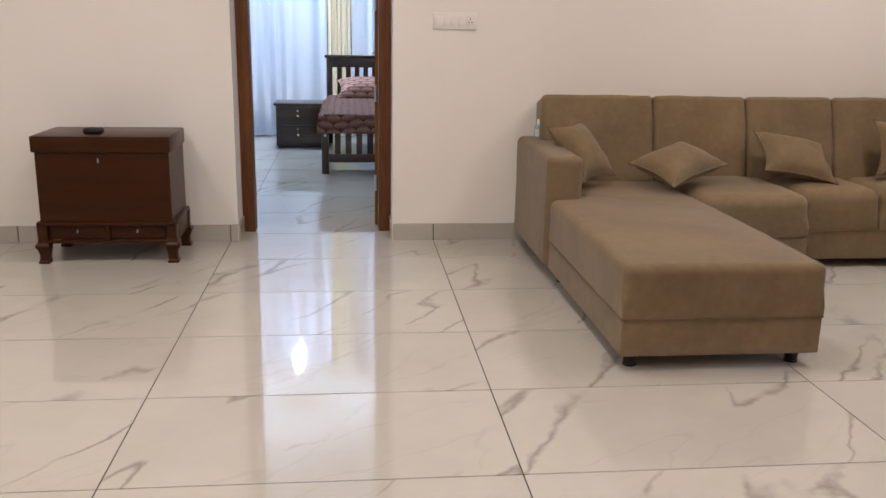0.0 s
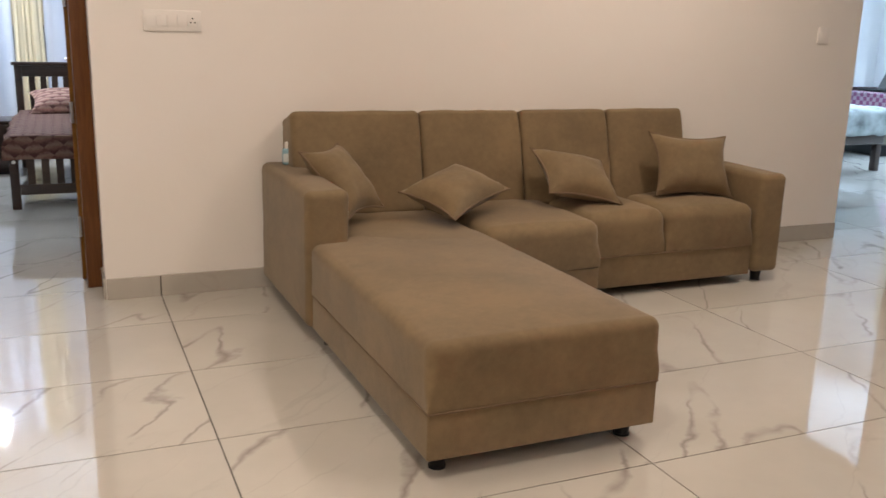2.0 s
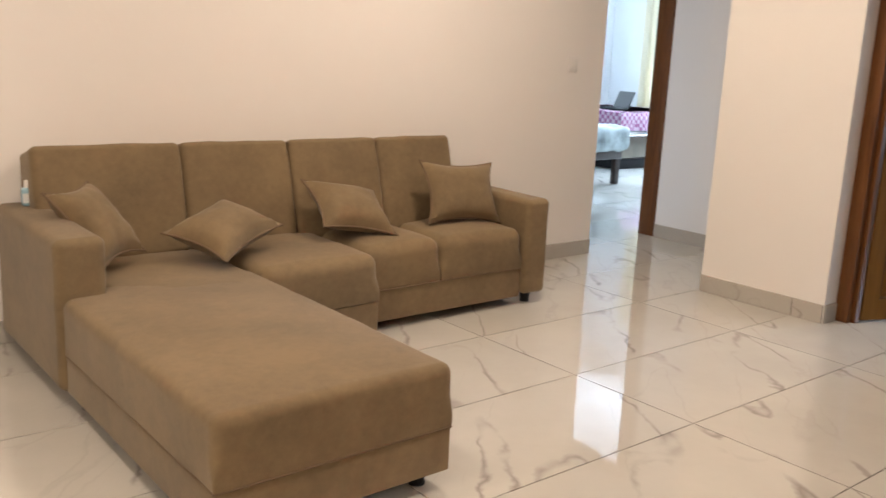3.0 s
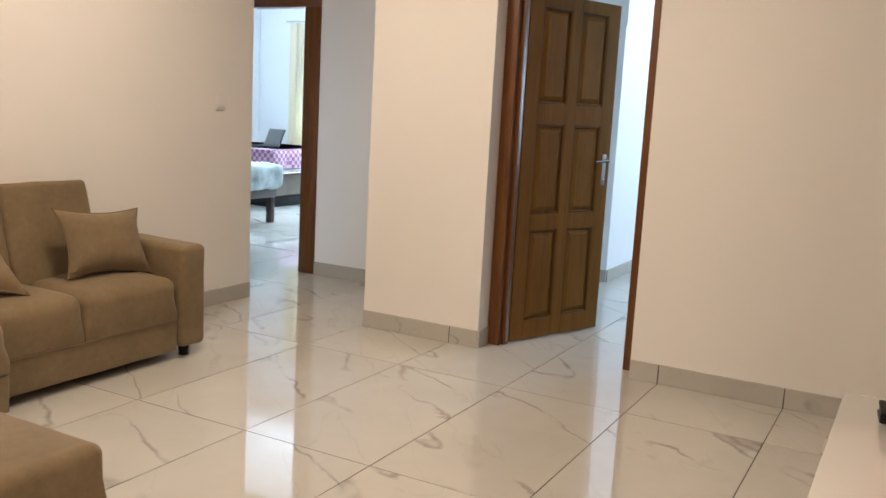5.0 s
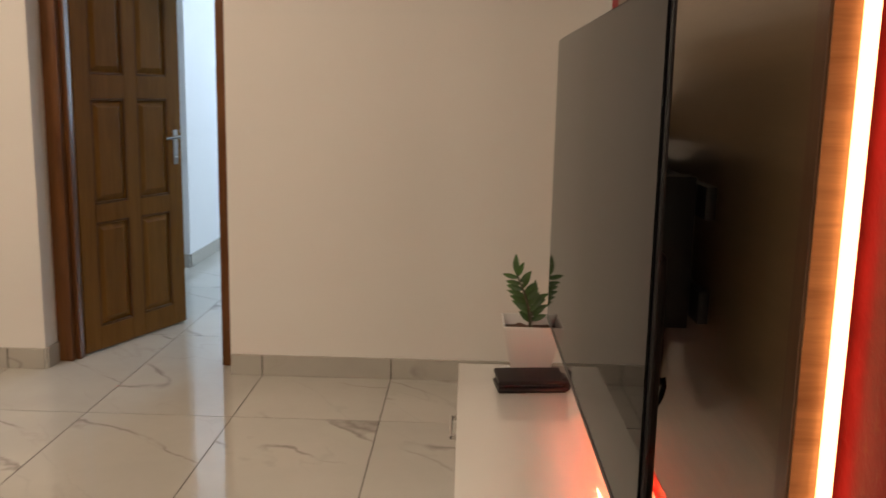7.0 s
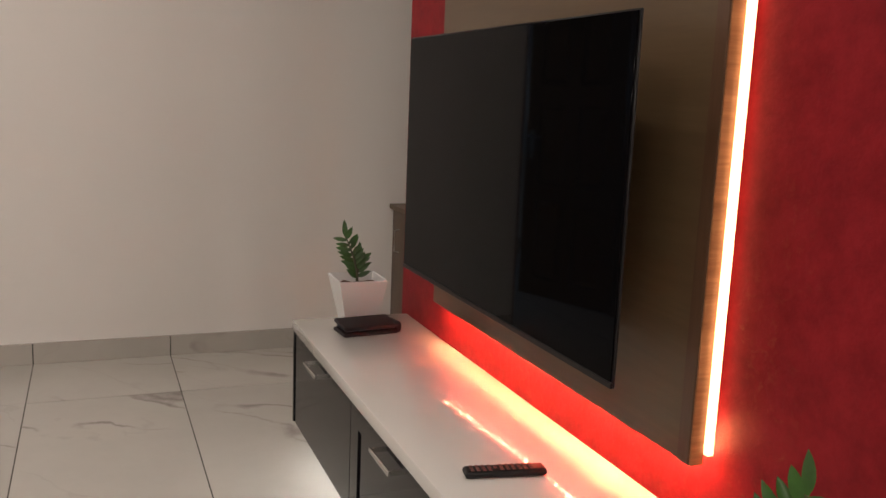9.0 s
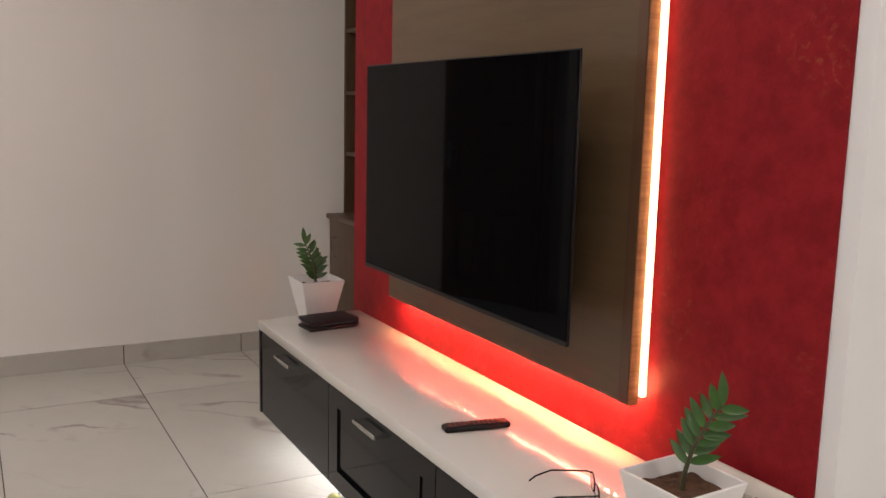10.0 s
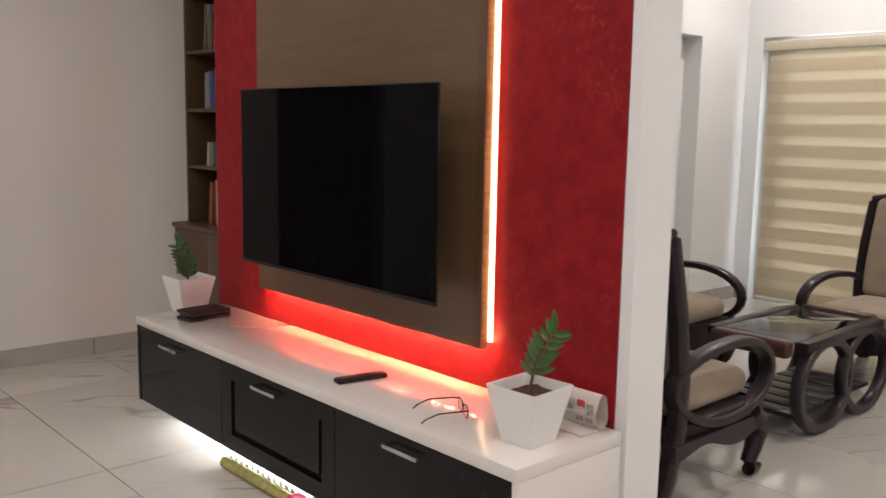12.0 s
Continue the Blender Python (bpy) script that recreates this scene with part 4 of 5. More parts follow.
# ---- low cabinet ----
def tv_unit():
    ob = thing("tv_cabinet", "long wall-hung cabinet with white gloss top and black gloss fronts", "cabinet")
    x0, x1, yf, yb, zb, zt = 1.61, 3.905, -4.035, -4.472, 0.11, 0.49
    part("top", one_box(x0, x1, yb, yf, 0.452, zt, 0.003), TOPW, ob)
    part("side_panel", one_box(x0, x0 + 0.018, yb, yf - 0.004, zb, 0.4515, 0.001), TOPW, ob, "white gloss end panel")
    part("side_panel", one_box(x1 - 0.018, x1, yb, yf - 0.004, zb, 0.4515, 0.001), BLACKG, ob, "black gloss end panel")
    bm = one_box(x0 + 0.018, x1 - 0.018, yb, yf - 0.03, zb, 0.4515)
    part("body", bm, BLACK, ob)
    cuts = [x0 + 0.002, 2.407, 3.150, x1 - 0.003]
    for k, (a, b) in enumerate(zip(cuts, cuts[1:])):
        bm = bmesh.new()
        f0, f1 = yf - 0.028, yf - 0.008
        if k == 1:
            a2, b2, c2, d2 = 2.478, 3.075, 0.172, 0.385
            loops = []
            for y in (f0, f1):
                for q in ((a + 0.002, b - 0.002, zb, 0.448), (a2, b2, c2, d2)):
                    loops.append([bm.verts.new(v) for v in ((q[0], y, q[2]), (q[1], y, q[2]), (q[1], y, q[3]), (q[0], y, q[3]))])
            for la, lb in ((0, 1), (1, 3), (3, 2), (2, 0)):
                for n in range(4):
                    bm.faces.new((loops[la][n], loops[la][(n + 1) % 4], loops[lb][(n + 1) % 4], loops[lb][n]))
        else:
            box(bm, a + 0.002, b - 0.002, f0, f1, zb, 0.448, 0.001, 1)
        d = part("drawer_front", bm, BLACKG, ob)
        if k == 1:
            part("inset_panel", one_box(a2 + 0.022, b2 - 0.022, f0, f1 - 0.003, c2 + 0.022, d2 - 0.001, 0.001, 1), BLACKG, d)
        hx = (2.053, 2.808, 3.561)[k]
        bm = bmesh.new()
        box(bm, hx - 0.078, hx + 0.078, yf + 0.012, yf + 0.020, 0.402, 0.414, 0.002)
        box(bm, hx - 0.078, hx - 0.068, yf - 0.008, yf + 0.012, 0.402, 0.414)
        box(bm, hx + 0.068, hx + 0.078, yf - 0.008, yf + 0.012, 0.402, 0.414)
        part("handle", bm, CHROME, d, "flat chrome bar handle")
    part("light_strip", one_box(x0 + 0.12, x1 - 0.12, -4.30, -4.27, zb - 0.012, zb - 0.001), LED_COOL, ob, "white light strip under the cabinet")
    return ob


tv_unit()


# ---- potted plants ----
def leaf_mesh(bm, base, way, up, length, width):
    """One curved pointed leaf."""
    way = Vector(way).normalized()
    up = Vector(up)
    side = way.cross(up).normalized()
    up = side.cross(way).normalized()
    rows = []
    n = 7
    for k in range(n + 1):
        s = k / n
        w = width * math.sin(math.pi * min(1, s * 0.97 + 0.03)) ** 0.75 * (1 - 0.25 * s)
        c = Vector(base) + way * length * s + up * (-0.14 * length * s * s)
        rows.append([c - side * w / 2 + up * w * 0.16, c + up * 0.0, c + side * w / 2 + up * w * 0.16])
    vs = [[bm.verts.new(p) for p in r] for r in rows]
    for a, b in zip(vs, vs[1:]):
        for j in range(2):
            bm.faces.new((a[j], a[j + 1], b[j + 1], b[j]))


def potted_plant(place, turn, seed, lean, height, label, stems=1, size=0.17, big=1.0, face=(0.35, 1, 0.1)):
    rnd = random.Random(seed)
    ob = thing("potted_plant", label, "plant", place, turn, "potted plants on the cabinet")
    bm = bmesh.new()
    b, t, h, w = size * 0.62 / 2, size / 2, size * 0.93, 0.006
    def ring(r, z):
        return [bm.verts.new((sx * r, sy * r, z)) for sx, sy in ((-1, -1), (1, -1), (1, 1), (-1, 1))]
    rings = [ring(b, 0), ring(t, h), ring(t - w, h), ring(b + 0.4 * (t - b), h * 0.5)]
    for r0, r1 in zip(rings, rings[1:]):
        for k in range(4):
            bm.faces.new((r0[k], r0[(k + 1) % 4], r1[(k + 1) % 4], r1[k]))
    bm.faces.new(rings[0][::-1])
    bm.faces.new(rings[-1])
    bmesh.ops.bevel(bm, geom=[e for e in bm.edges], offset=0.0018, segments=2, affect="EDGES")
    part("pot", bm, POTW, ob, "white square tapered pot")
    bm = bmesh.new()
    s = (b + (t - b) * 0.78) * 0.97
    bmesh.ops.create_grid(bm, x_segments=22, y_segments=22, size=s, matrix=Matrix.Translation((0, 0, h * 0.78)))
    for v in bm.verts:
        if abs(v.co.x) < s * 0.96 and abs(v.co.y) < s * 0.96:
            v.co.z += 0.006 * noise.noise(v.co * 60) + 0.008 * noise.noise(v.co * 25) + 0.006
    part("soil", bm, SOIL, ob)
    for q in range(stems):
        l = Vector(lean) * (1 if q == 0 else -0.2)
        hh = height * (1 - 0.45 * q)
        pts = []
        for k in range(9):
            f = k / 8
            pts.append(Vector((l.x * f * f + 0.012 * q, l.y * f * f, h * 0.76 + hh * f)))
        part("stem", tube(bmesh.new(), pts, [0.0055 - 0.003 * k / 8 for k in range(9)], 8), STEM, ob)
        pairs = 7 - 2 * q
        for k in range(pairs):
            f = 0.36 + 0.60 * k / (pairs - 1)
            p = pts[0].lerp(pts[-1], f)
            i = min(7, int(f * 8))
            p = pts[i].lerp(pts[i + 1], f * 8 - i)
            ax = (pts[i + 1] - pts[i]).normalized()
            side = ax.cross(Vector(face)).normalized()
            for s2 in (-1, 1):
                p = p + ax * 0.006 * s2
                way = side * s2 * (0.95 + rnd.uniform(-0.2, 0.2)) + ax * 0.7 + Vector((rnd.uniform(-0.25, 0.25), rnd.uniform(-0.3, 0.3), 0))
                bm = bmesh.new()
                leaf_mesh(bm, p, way, Vector((face[0] - 0.35 + rnd.uniform(-0.3, 0.3), face[1], 0.35)), rnd.uniform(0.066, 0.084) * (1 - 0.15 * f) * big, rnd.uniform(0.022, 0.028) * big)
                part("leaf", bm, LEAF, ob)
        bm = bmesh.new()
        leaf_mesh(bm, pts[-1], (l.x + 0.15, l.y, 1), (face[0] - 0.35, face[1], 0.2), 0.062, 0.022)
        part("leaf", bm, LEAF, ob)
    return ob


potted_plant((3.835, -4.255, 0.491), 0, 3, (-0.005, 0.05, 0), 0.185, "small green zamia plant in a white square pot beside a wallet", 2, 0.176, 0.78, (-1, 0.3, 0.1))
potted_plant((1.735, -4.215, 0.491), 3, 8, (-0.045, -0.045, 0), 0.185, "green zamia plant in a white square pot beside a newspaper", 1, 0.171, 0.9, (-0.7, 0.7, 0.25))

# wallet, remote, glasses, newspaper
ob = thing("wallet", "black leather wallet lying folded on the cabinet", "wallet", (3.685, -4.245, 0.491), -84)
part("lower_flap", soft_box(bmesh.new(), -0.10, 0.10, -0.055, 0.055, 0, 0.014, r=0.006, mid=3), LEATHER, ob)
bm = soft_box(bmesh.new(), -0.098, 0.10, -0.052, 0.055, 0.0, 0.014, r=0.006, mid=4, crown=0.004)
bmesh.ops.transform(bm, matrix=pose(0, 0.002, 0.024, 6), verts=bm.verts)
part("upper_flap", bm, LEATHER, ob)
part("fold", soft_box(bmesh.new(), 0.086, 0.114, -0.048, 0.030, 0.0, 0.038, r=0.012, mid=3, wrinkle=0.004, seed=5), LEATHER, ob)
bm = soft_box(bmesh.new(), -0.09, 0.09, -0.048, 0.050, 0.0, 0.004, r=0.002, mid=2)
bmesh.ops.transform(bm, matrix=pose(0, 0, 0.018), verts=bm.verts)
part("lining", bm, plain("grey_lining", (0.10, 0.10, 0.12), 0.6), ob)

ob = thing("remote_control", "slim black television remote lying on the cabinet", "remote control", (2.485, -4.205, 0.491), -100)
part("remote_body", soft_box(bmesh.new(), -0.093, 0.093, -0.021, 0.021, 0, 0.017, r=0.008, mid=4), BLACK, ob)
keyc = plain("grey_keys", (0.16, 0.07, 0.06), 0.6)
for i in range(11):
    for j in range(3):
        if (i, j) in ((4, 0), (4, 2)):
            continue
        part("key", one_box(-0.080 + 0.0135 * i, -0.072 + 0.0135 * i, -0.015 + 0.011 * j, -0.007 + 0.011 * j, 0.0165, 0.0185, 0.0008, 1), keyc, ob)


def spectacles():
    ob = thing("eyeglasses", "thin-rimmed eyeglasses with open temples lying on the cabinet", "glasses", (2.005, -4.225, 0.493), 150)
    for s in (-1, 1):
        rim = []
        for k in range(24):
            a = 2 * math.pi * k / 24
            c, d = math.cos(a), math.sin(a)
            rim.append((s * 0.034 + 0.027 * math.copysign(abs(c) ** 0.7, c), 0.0, 0.020 + 0.018 * math.copysign(abs(d) ** 0.7, d)))
        part("rim", tube(bmesh.new(), rim, 0.0017, 6, closed=True), BLACK, ob)
        bm = bmesh.new()
        vs = [bm.verts.new((p[0], 0.0003, p[2])) for p in rim]
        bm.faces.new(vs)
        vs2 = [bm.verts.new((p[0], -0.0012, p[2])) for p in rim]
        bm.faces.new(vs2[::-1])
        for k in range(24):
            bm.faces.new((vs[k], vs2[k], vs2[(k + 1) % 24], vs[(k + 1) % 24]))
        part("lens", bm, GLASS, ob)
        part("temple", tube(bmesh.new(), [(s * 0.062, 0, 0.030), (s * 0.068, -0.012, 0.031), (s * 0.072, -0.09, 0.028), (s * 0.070, -0.125, 0.014), (s * 0.068, -0.14, 0.002)], 0.0022, 8), BLACK, ob)
    part("bridge", tube(bmesh.new(), [(-0.008, 0, 0.027), (0, 0.001, 0.031), (0.008, 0, 0.027)], 0.0014, 6), BLACK, ob)
    return ob


spectacles()


def newspaper():
    ob = thing("newspaper", "folded and rolled newspaper leaning against the red wall", "newspaper", (1.765, -4.43, 0.491))
    bm = bmesh.new()
    # rolled sheets: a flattened loop, long along x
    def loop(k):
        a, b = 0.030 - 0.0016 * k, 0.052 - 0.002 * k
        return [(a * math.cos(t) * (0.8 if math.sin(t) > 0 else 1), b * math.sin(t)) for t in [q / 20 * 2 * math.pi for q in range(20)]]
    for k in range(4):
        prof = loop(k)
        x0, x1 = -0.115 + 0.002 * k, 0.17 - 0.003 * k
        a = [bm.verts.new((x0, p[0], p[1] + 0.054)) for p in prof]
        b = [bm.verts.new((x1, p[0], p[1] + 0.054)) for p in prof]
        for i in range(20):
            bm.faces.new((a[i], a[(i + 1) % 20], b[(i + 1) % 20], b[i]))
    part("sheet", bm, PAPER, ob)
    bm = one_box(-0.112, 0.13, 0.0, 0.085, 0.0, 0.006, 0.001, 1)
    part("lower_fold", bm, PAPER, ob)
    for x0, x1, z0, z1 in ((0.00, 0.07, 0.066, 0.071), (0.00, 0.06, 0.056, 0.060), (-0.03, 0.13, 0.040, 0.043), (0.02, 0.12, 0.032, 0.035), (-0.038, -0.005, 0.050, 0.082), (-0.105, -0.082, 0.046, 0.080), (-0.105, -0.08, 0.026, 0.040), (-0.07, -0.045, 0.024, 0.038), (0.08, 0.15, 0.050, 0.078)):
        part("print", one_box(x0, x1, 0.0300, 0.0312, z0, z1), PICT, ob)
    bm = one_box(-0.075, -0.048, 0.0296, 0.0312, 0.066, 0.085)
    part("print", bm, REDINK, ob)
    return ob


newspaper()

# rolled mat on the floor under the cabinet
ob = thing("rolled_mat", "narrow rolled mat with pale beads and pink cloth under the cabinet", "mat", (3.19, -4.075, 0.0), -178)
bm = bmesh.new()
cyl(bm, (0, 0, 0.024), (0.62, -0.02, 0.024), 0.022, n=20)
part("roll", bm, plain("yellow_green_cloth", (0.42, 0.40, 0.14), 0.85, vary=0.3, scale=30, bump=0.002, bump_scale=80), ob)
bm = bmesh.new()
for k in range(32):
    for r in (-1, 0, 1):
        bmesh.ops.create_icosphere(bm, subdivisions=1, radius=0.0075, matrix=Matrix.Translation((0.008 + 0.019 * k, 0.018 + 0.004 * r * (-1) ** k - 0.00003 * k, 0.03 + 0.011 * r)))
part("beads", bm, plain("pale_beads", (0.50, 0.50, 0.40), 0.5, vary=0.3, scale=50), ob)
part("tip", cyl(bmesh.new(), (-0.012, 0, 0.024), (0.0, 0, 0.024), 0.012, 0.022), BLACK, ob)
bm = soft_box(bmesh.new(), 0.47, 0.80, -0.05, 0.022, 0.0, 0.05, r=0.02, mid=4, wrinkle=0.006)
part("cloth", bm, plain("pink_cloth", (0.55, 0.03, 0.09), 0.8, vary=0.2, scale=20), ob)


# ---- bookcase in the alcove ----
def bookcase():
    ob = thing("bookcase", "dark brown built-in bookcase with cupboards below, partly filled with books", "bookcase")
    x0, x1, yb = 3.6, XB - 0.001, -5.199
    yf, yb2 = -4.925, -4.84
    bm = one_box(x0, x1, yb, yb + 0.015, 0.74, 2.75)
    part("back_panel", bm, SHELFW, ob)
    for a in (x0, (x0 + x1) / 2 - 0.01, x1 - 0.02):
        part("upright", one_box(a, a + 0.02, yb + 0.015, yf, 0.74, 2.75, 0.001), SHELFW, ob)
    for z in (1.063, 1.398, 1.734, 2.07, 2.41, 2.73):
        part("shelf", one_box(x0 + 0.02, x1 - 0.02, yb + 0.015, yf - 0.004, z, z + 0.02, 0.001), SHELFW, ob)
    part("counter", one_box(x0, x1, yb, yb2 + 0.02, 0.715, 0.74, 0.003), SHELFW, ob)
    part("base", one_box(x0, x1, yb, yb2 - 0.02, 0.0, 0.715), SHELFW, ob)
    n = 4
    for k in range(n):
        a, b = x0 + (x1 - x0) * k / n, x0 + (x1 - x0) * (k + 1) / n
        d = part("cupboard_door", one_box(a + 0.003, b - 0.003, yb2 - 0.0195, yb2, 0.08, 0.712, 0.002), SHELFW, ob)
        hx = b - 0.11 if k % 2 else a + 0.11
        part("handle", tube(bmesh.new(), [(hx, yb2, 0.62), (hx, yb2 + 0.025, 0.615), (hx, yb2 + 0.025, 0.505), (hx, yb2, 0.50)], 0.004, 8), STEEL, d)
    return ob


bookcase()
rnd = random.Random(5)
cols = [plain("book_" + n, c, 0.6, vary=0.1) for n, c in (("blue", (0.04, 0.07, 0.18)), ("grey", (0.20, 0.21, 0.23)), ("rust", (0.25, 0.08, 0.04)), ("cream", (0.45, 0.40, 0.32)), ("olive", (0.12, 0.11, 0.06)))]
names = ["dark blue", "grey", "rust-red", "cream", "olive-brown"]
for z, start, count, pick in ((0.741, 4.95, 5, (2, 2, 3, 2)), (1.084, 4.965, 2, (3, 1)), (1.419, 4.97, 8, (1, 1, 0, 0, 3)), (1.755, 4.99, 7, (4, 1, 4, 2))):
    x = start
    for k in range(count):
        w = rnd.uniform(0.018, 0.04)
        h = rnd.uniform(0.2, 0.27) if z != 1.419 else rnd.uniform(0.2, 0.235)
        if z == 1.084:
            h = 0.14
        c = pick[k % len(pick)]
        tilt = rnd.uniform(2, 7) if k % 3 == 0 else 0
        d = rnd.uniform(0.14, 0.17)
        ob = thing("book", names[c] + " bound book standing on a bookcase shelf", "book", (x, -5.02, z + 0.001), 0, "books in the bookcase")
        ob.matrix_basis = pose(x, -5.02, z + 0.001, 0, -tilt, 0)
        bm = one_box(-w, -w + 0.002, -d / 2, d / 2, 0, h)
        box(bm, -0.002, 0, -d / 2, d / 2, 0, h)
        box(bm, -w, 0, d / 2, d / 2 + 0.002, 0, h)
        part("cover", bm, cols[c], ob)
        part("pages", one_box(-w + 0.0022, -0.0022, -d / 2 + 0.004, d / 2 - 0.0004, 0.003, h - 0.004), PAPER, ob)
        x -= w + (h * math.sin(radians(tilt)) if tilt else 0.002)


# ---- bedroom seen through the first door ----
def curtain(name, a, b, y, z0, z1, waves, depth, mat, label, along="x", gather=0.0, seed=0):
    ob = thing(name, label, "curtain", group="curtains at the bedroom windows")
    bm = bmesh.new()
    n, rows = waves * 10, 14
    vs = []
    for j in range(rows + 1):
        f = j / rows
        row = []
        for i in range(n + 1):
            s = i / n
            ph = s * waves * 2 * math.pi + 1.5 * math.sin(s * 9 + seed) + 0.7 * math.sin(s * 23 + 2 * seed)
            d = depth * (0.6 + 0.4 * f) * (0.75 + 0.45 * math.sin(s * 17 + seed * 3)) * math.sin(ph + 0.3 * math.sin(f * 3 + s * 5))
            mid = (a + b) / 2
            u = a + (b - a) * s
            u = mid + (u - mid) * (1 - gather * math.sin(f * math.pi) ** 2)
            p = (u, y + d, z1 + (z0 - z1) * f) if along == "x" else (y + d, u, z1 + (z0 - z1) * f)
            row.append(bm.verts.new(p))
        vs.append(row)
    for r0, r1 in zip(vs, vs[1:]):
        for i in range(n):
            bm.faces.new((r0[i], r0[i + 1], r1[i + 1], r1[i]))
    part("cloth", bm, mat, ob)
    return ob


curtain("curtain", -1.45, 0.335, 4.62, 0.03, 2.72, 12, 0.035, SHEER, "pale sheer curtain hanging to the floor before the window", seed=1)
curtain("curtain", 0.325, 0.61, 4.60, 0.03, 2.72, 5, 0.04, CREAM, "cream curtain gathered at the window's side", gather=0.15, seed=2)
curtain("curtain", 0.60, 1.5, 4.64, 0.03, 2.72, 8, 0.03, SHEER, "pale sheer curtain behind the bed", seed=3)
bm = cyl(bmesh.new(), (-1.55, 4.62, 2.74), (1.6, 4.62, 2.74), 0.012)
single("curtain_rod", bm, STEEL, "steel curtain rod across the bedroom window", "curtain rod")


def window(name, x0, x1, y, z0, z1, bars, label, along="x"):
    ob = thing(name, label, "window")
    tagged(ob, kind="structure")
    def b(p0, p1, q0, q1, bm=None):
        t0, t1 = y, y + 0.05
        return box(bm or bmesh.new(), p0, p1, t0, t1, q0, q1, 0.003, 1) if along == "x" else box(bm or bmesh.new(), t0, t1, p0, p1, q0, q1, 0.003, 1)
    w = 0.05
    bm = b(x0, x0 + w, z0, z1)
    b(x1 - w, x1, z0, z1, bm)
    b(x0 + w, x1 - w, z0, z0 + w, bm)
    b(x0 + w, x1 - w, z1 - w, z1, bm)
    for k in range(1, bars):
        c = x0 + (x1 - x0) * k / bars
        b(c - w / 2, c + w / 2, z0 + w, z1 - w, bm)
    part("window_frame", bm, ALU, ob)
    for k in range(bars):
        c0, c1 = x0 + (x1 - x0) * k / bars + w / 2 + 0.001, x0 + (x1 - x0) * (k + 1) / bars - w / 2 - 0.001
        if along == "x":
            bm = one_box(c0, c1, y + 0.022, y + 0.027, z0 + w, z1 - w)
        else:
            bm = one_box(y + 0.022, y + 0.027, c0, c1, z0 + w, z1 - w)
        g = part("pane", bm, GLASS, ob)
        g.visible_shadow = False
    return ob


window("window_1", -1.3, 1.25, 5.0, 0.55, 2.45, 3, "white framed three-part bedroom window behind sheer curtains")
window("window_2", 1.9, 3.2, 10.65, 0.9, 2.3, 2, "white framed window of the far bedroom", "y")
window("window_3", 0.95, 3.70, -9.14, 0.0, 2.06, 3, "white framed floor-length window behind a zebra blind")


def bed():
    ob = thing("wooden_bed", "dark brown slatted wooden bed", "bed")
    x0, x1, y0, y1 = 0.335, 1.85, 2.15, 4.22
    for x in (x0, x1 - 0.06):
        part("post", one_box(x, x + 0.06, y0, y0 + 0.06, 0, 0.46, 0.004), DARKW, ob)
        part("post", one_box(x, x + 0.06, y1 - 0.06, y1, 0, 0.895, 0.004), DARKW, ob)
    part("rail", one_box(x0 + 0.06, x1 - 0.06, y0 + 0.01, y0 + 0.045, 0.40, 0.46, 0.003), DARKW, ob)
    part("rail", one_box(x0 + 0.06, x1 - 0.06, y0 + 0.01, y0 + 0.045, 0.10, 0.17, 0.003), DARKW, ob)
    part("rail", one_box(x0 - 0.02, x1 + 0.02, y1 - 0.065, y1 + 0.005, 0.895, 0.925, 0.006), DARKW, ob)
    part("rail", one_box(x0 + 0.06, x1 - 0.06, y1 - 0.05, y1 - 0.015, 0.80, 0.894, 0.003), DARKW, ob)
    part("rail", one_box(x0 + 0.06, x1 - 0.06, y1 - 0.05, y1 - 0.015, 0.30, 0.45, 0.003), DARKW, ob)
    part("side_rail", one_box(x0 + 0.01, x0 + 0.04, y0 + 0.06, y1 - 0.06, 0.24, 0.38, 0.003), DARKW, ob)
    part("side_rail", one_box(x1 - 0.04, x1 - 0.01, y0 + 0.06, y1 - 0.06, 0.24, 0.38, 0.003), DARKW, ob)
    k = 0
    while x0 + 0.11 + 0.092 * k < x1 - 0.10:
        x = x0 + 0.11 + 0.092 * k
        part("slat", one_box(x, x + 0.05, y0 + 0.018, y0 + 0.036, 0.17, 0.40), DARKW, ob)
        part("slat", one_box(x, x + 0.05, y1 - 0.042, y1 - 0.024, 0.45, 0.80), DARKW, ob)
        k += 1
    part("mattress", soft_box(bmesh.new(), x0 + 0.045, x1 - 0.045, y0 + 0.065, y1 - 0.07, 0.36, 0.485, r=0.04, mid=4), PLASTIC, ob)
    part("bolt_cap", cyl(bmesh.new(), (x0 + 0.03, y0 - 0.003, 0.33), (x0 + 0.03, y0, 0.33), 0.012), PLASTIC, ob)
    return ob


bed()
bm = bmesh.new()
nx, ny = 30, 40
vs = []
X0, X1, Y0, Y1 = 0.335, 1.85, 2.15, 4.22
for i in range(nx + 1):
    row = []
    for j in range(ny + 1):
        u, v = -0.16 + (X1 - X0 + 0.32) * i / nx, -0.17 + (Y1 - Y0 + 0.05) * j / ny
        x, y, z = X0 + u, Y0 + v, 0.515
        over = 0
        if u < 0:
            x, over = X0 - 0.015 + 0.02 * math.sin(v * 14), max(over, -u)
        if u > X1 - X0:
            x, over = X1 + 0.015, max(over, u - (X1 - X0))
        if v < 0:
            y, over = Y0 - 0.015 + 0.018 * math.sin(u * 13), max(over, -v)
        z -= over
        z += 0.006 * noise.noise(Vector((x * 4, y * 4, 0)))
        row.append(bm.verts.new((x, y, z)))
    vs.append(row)
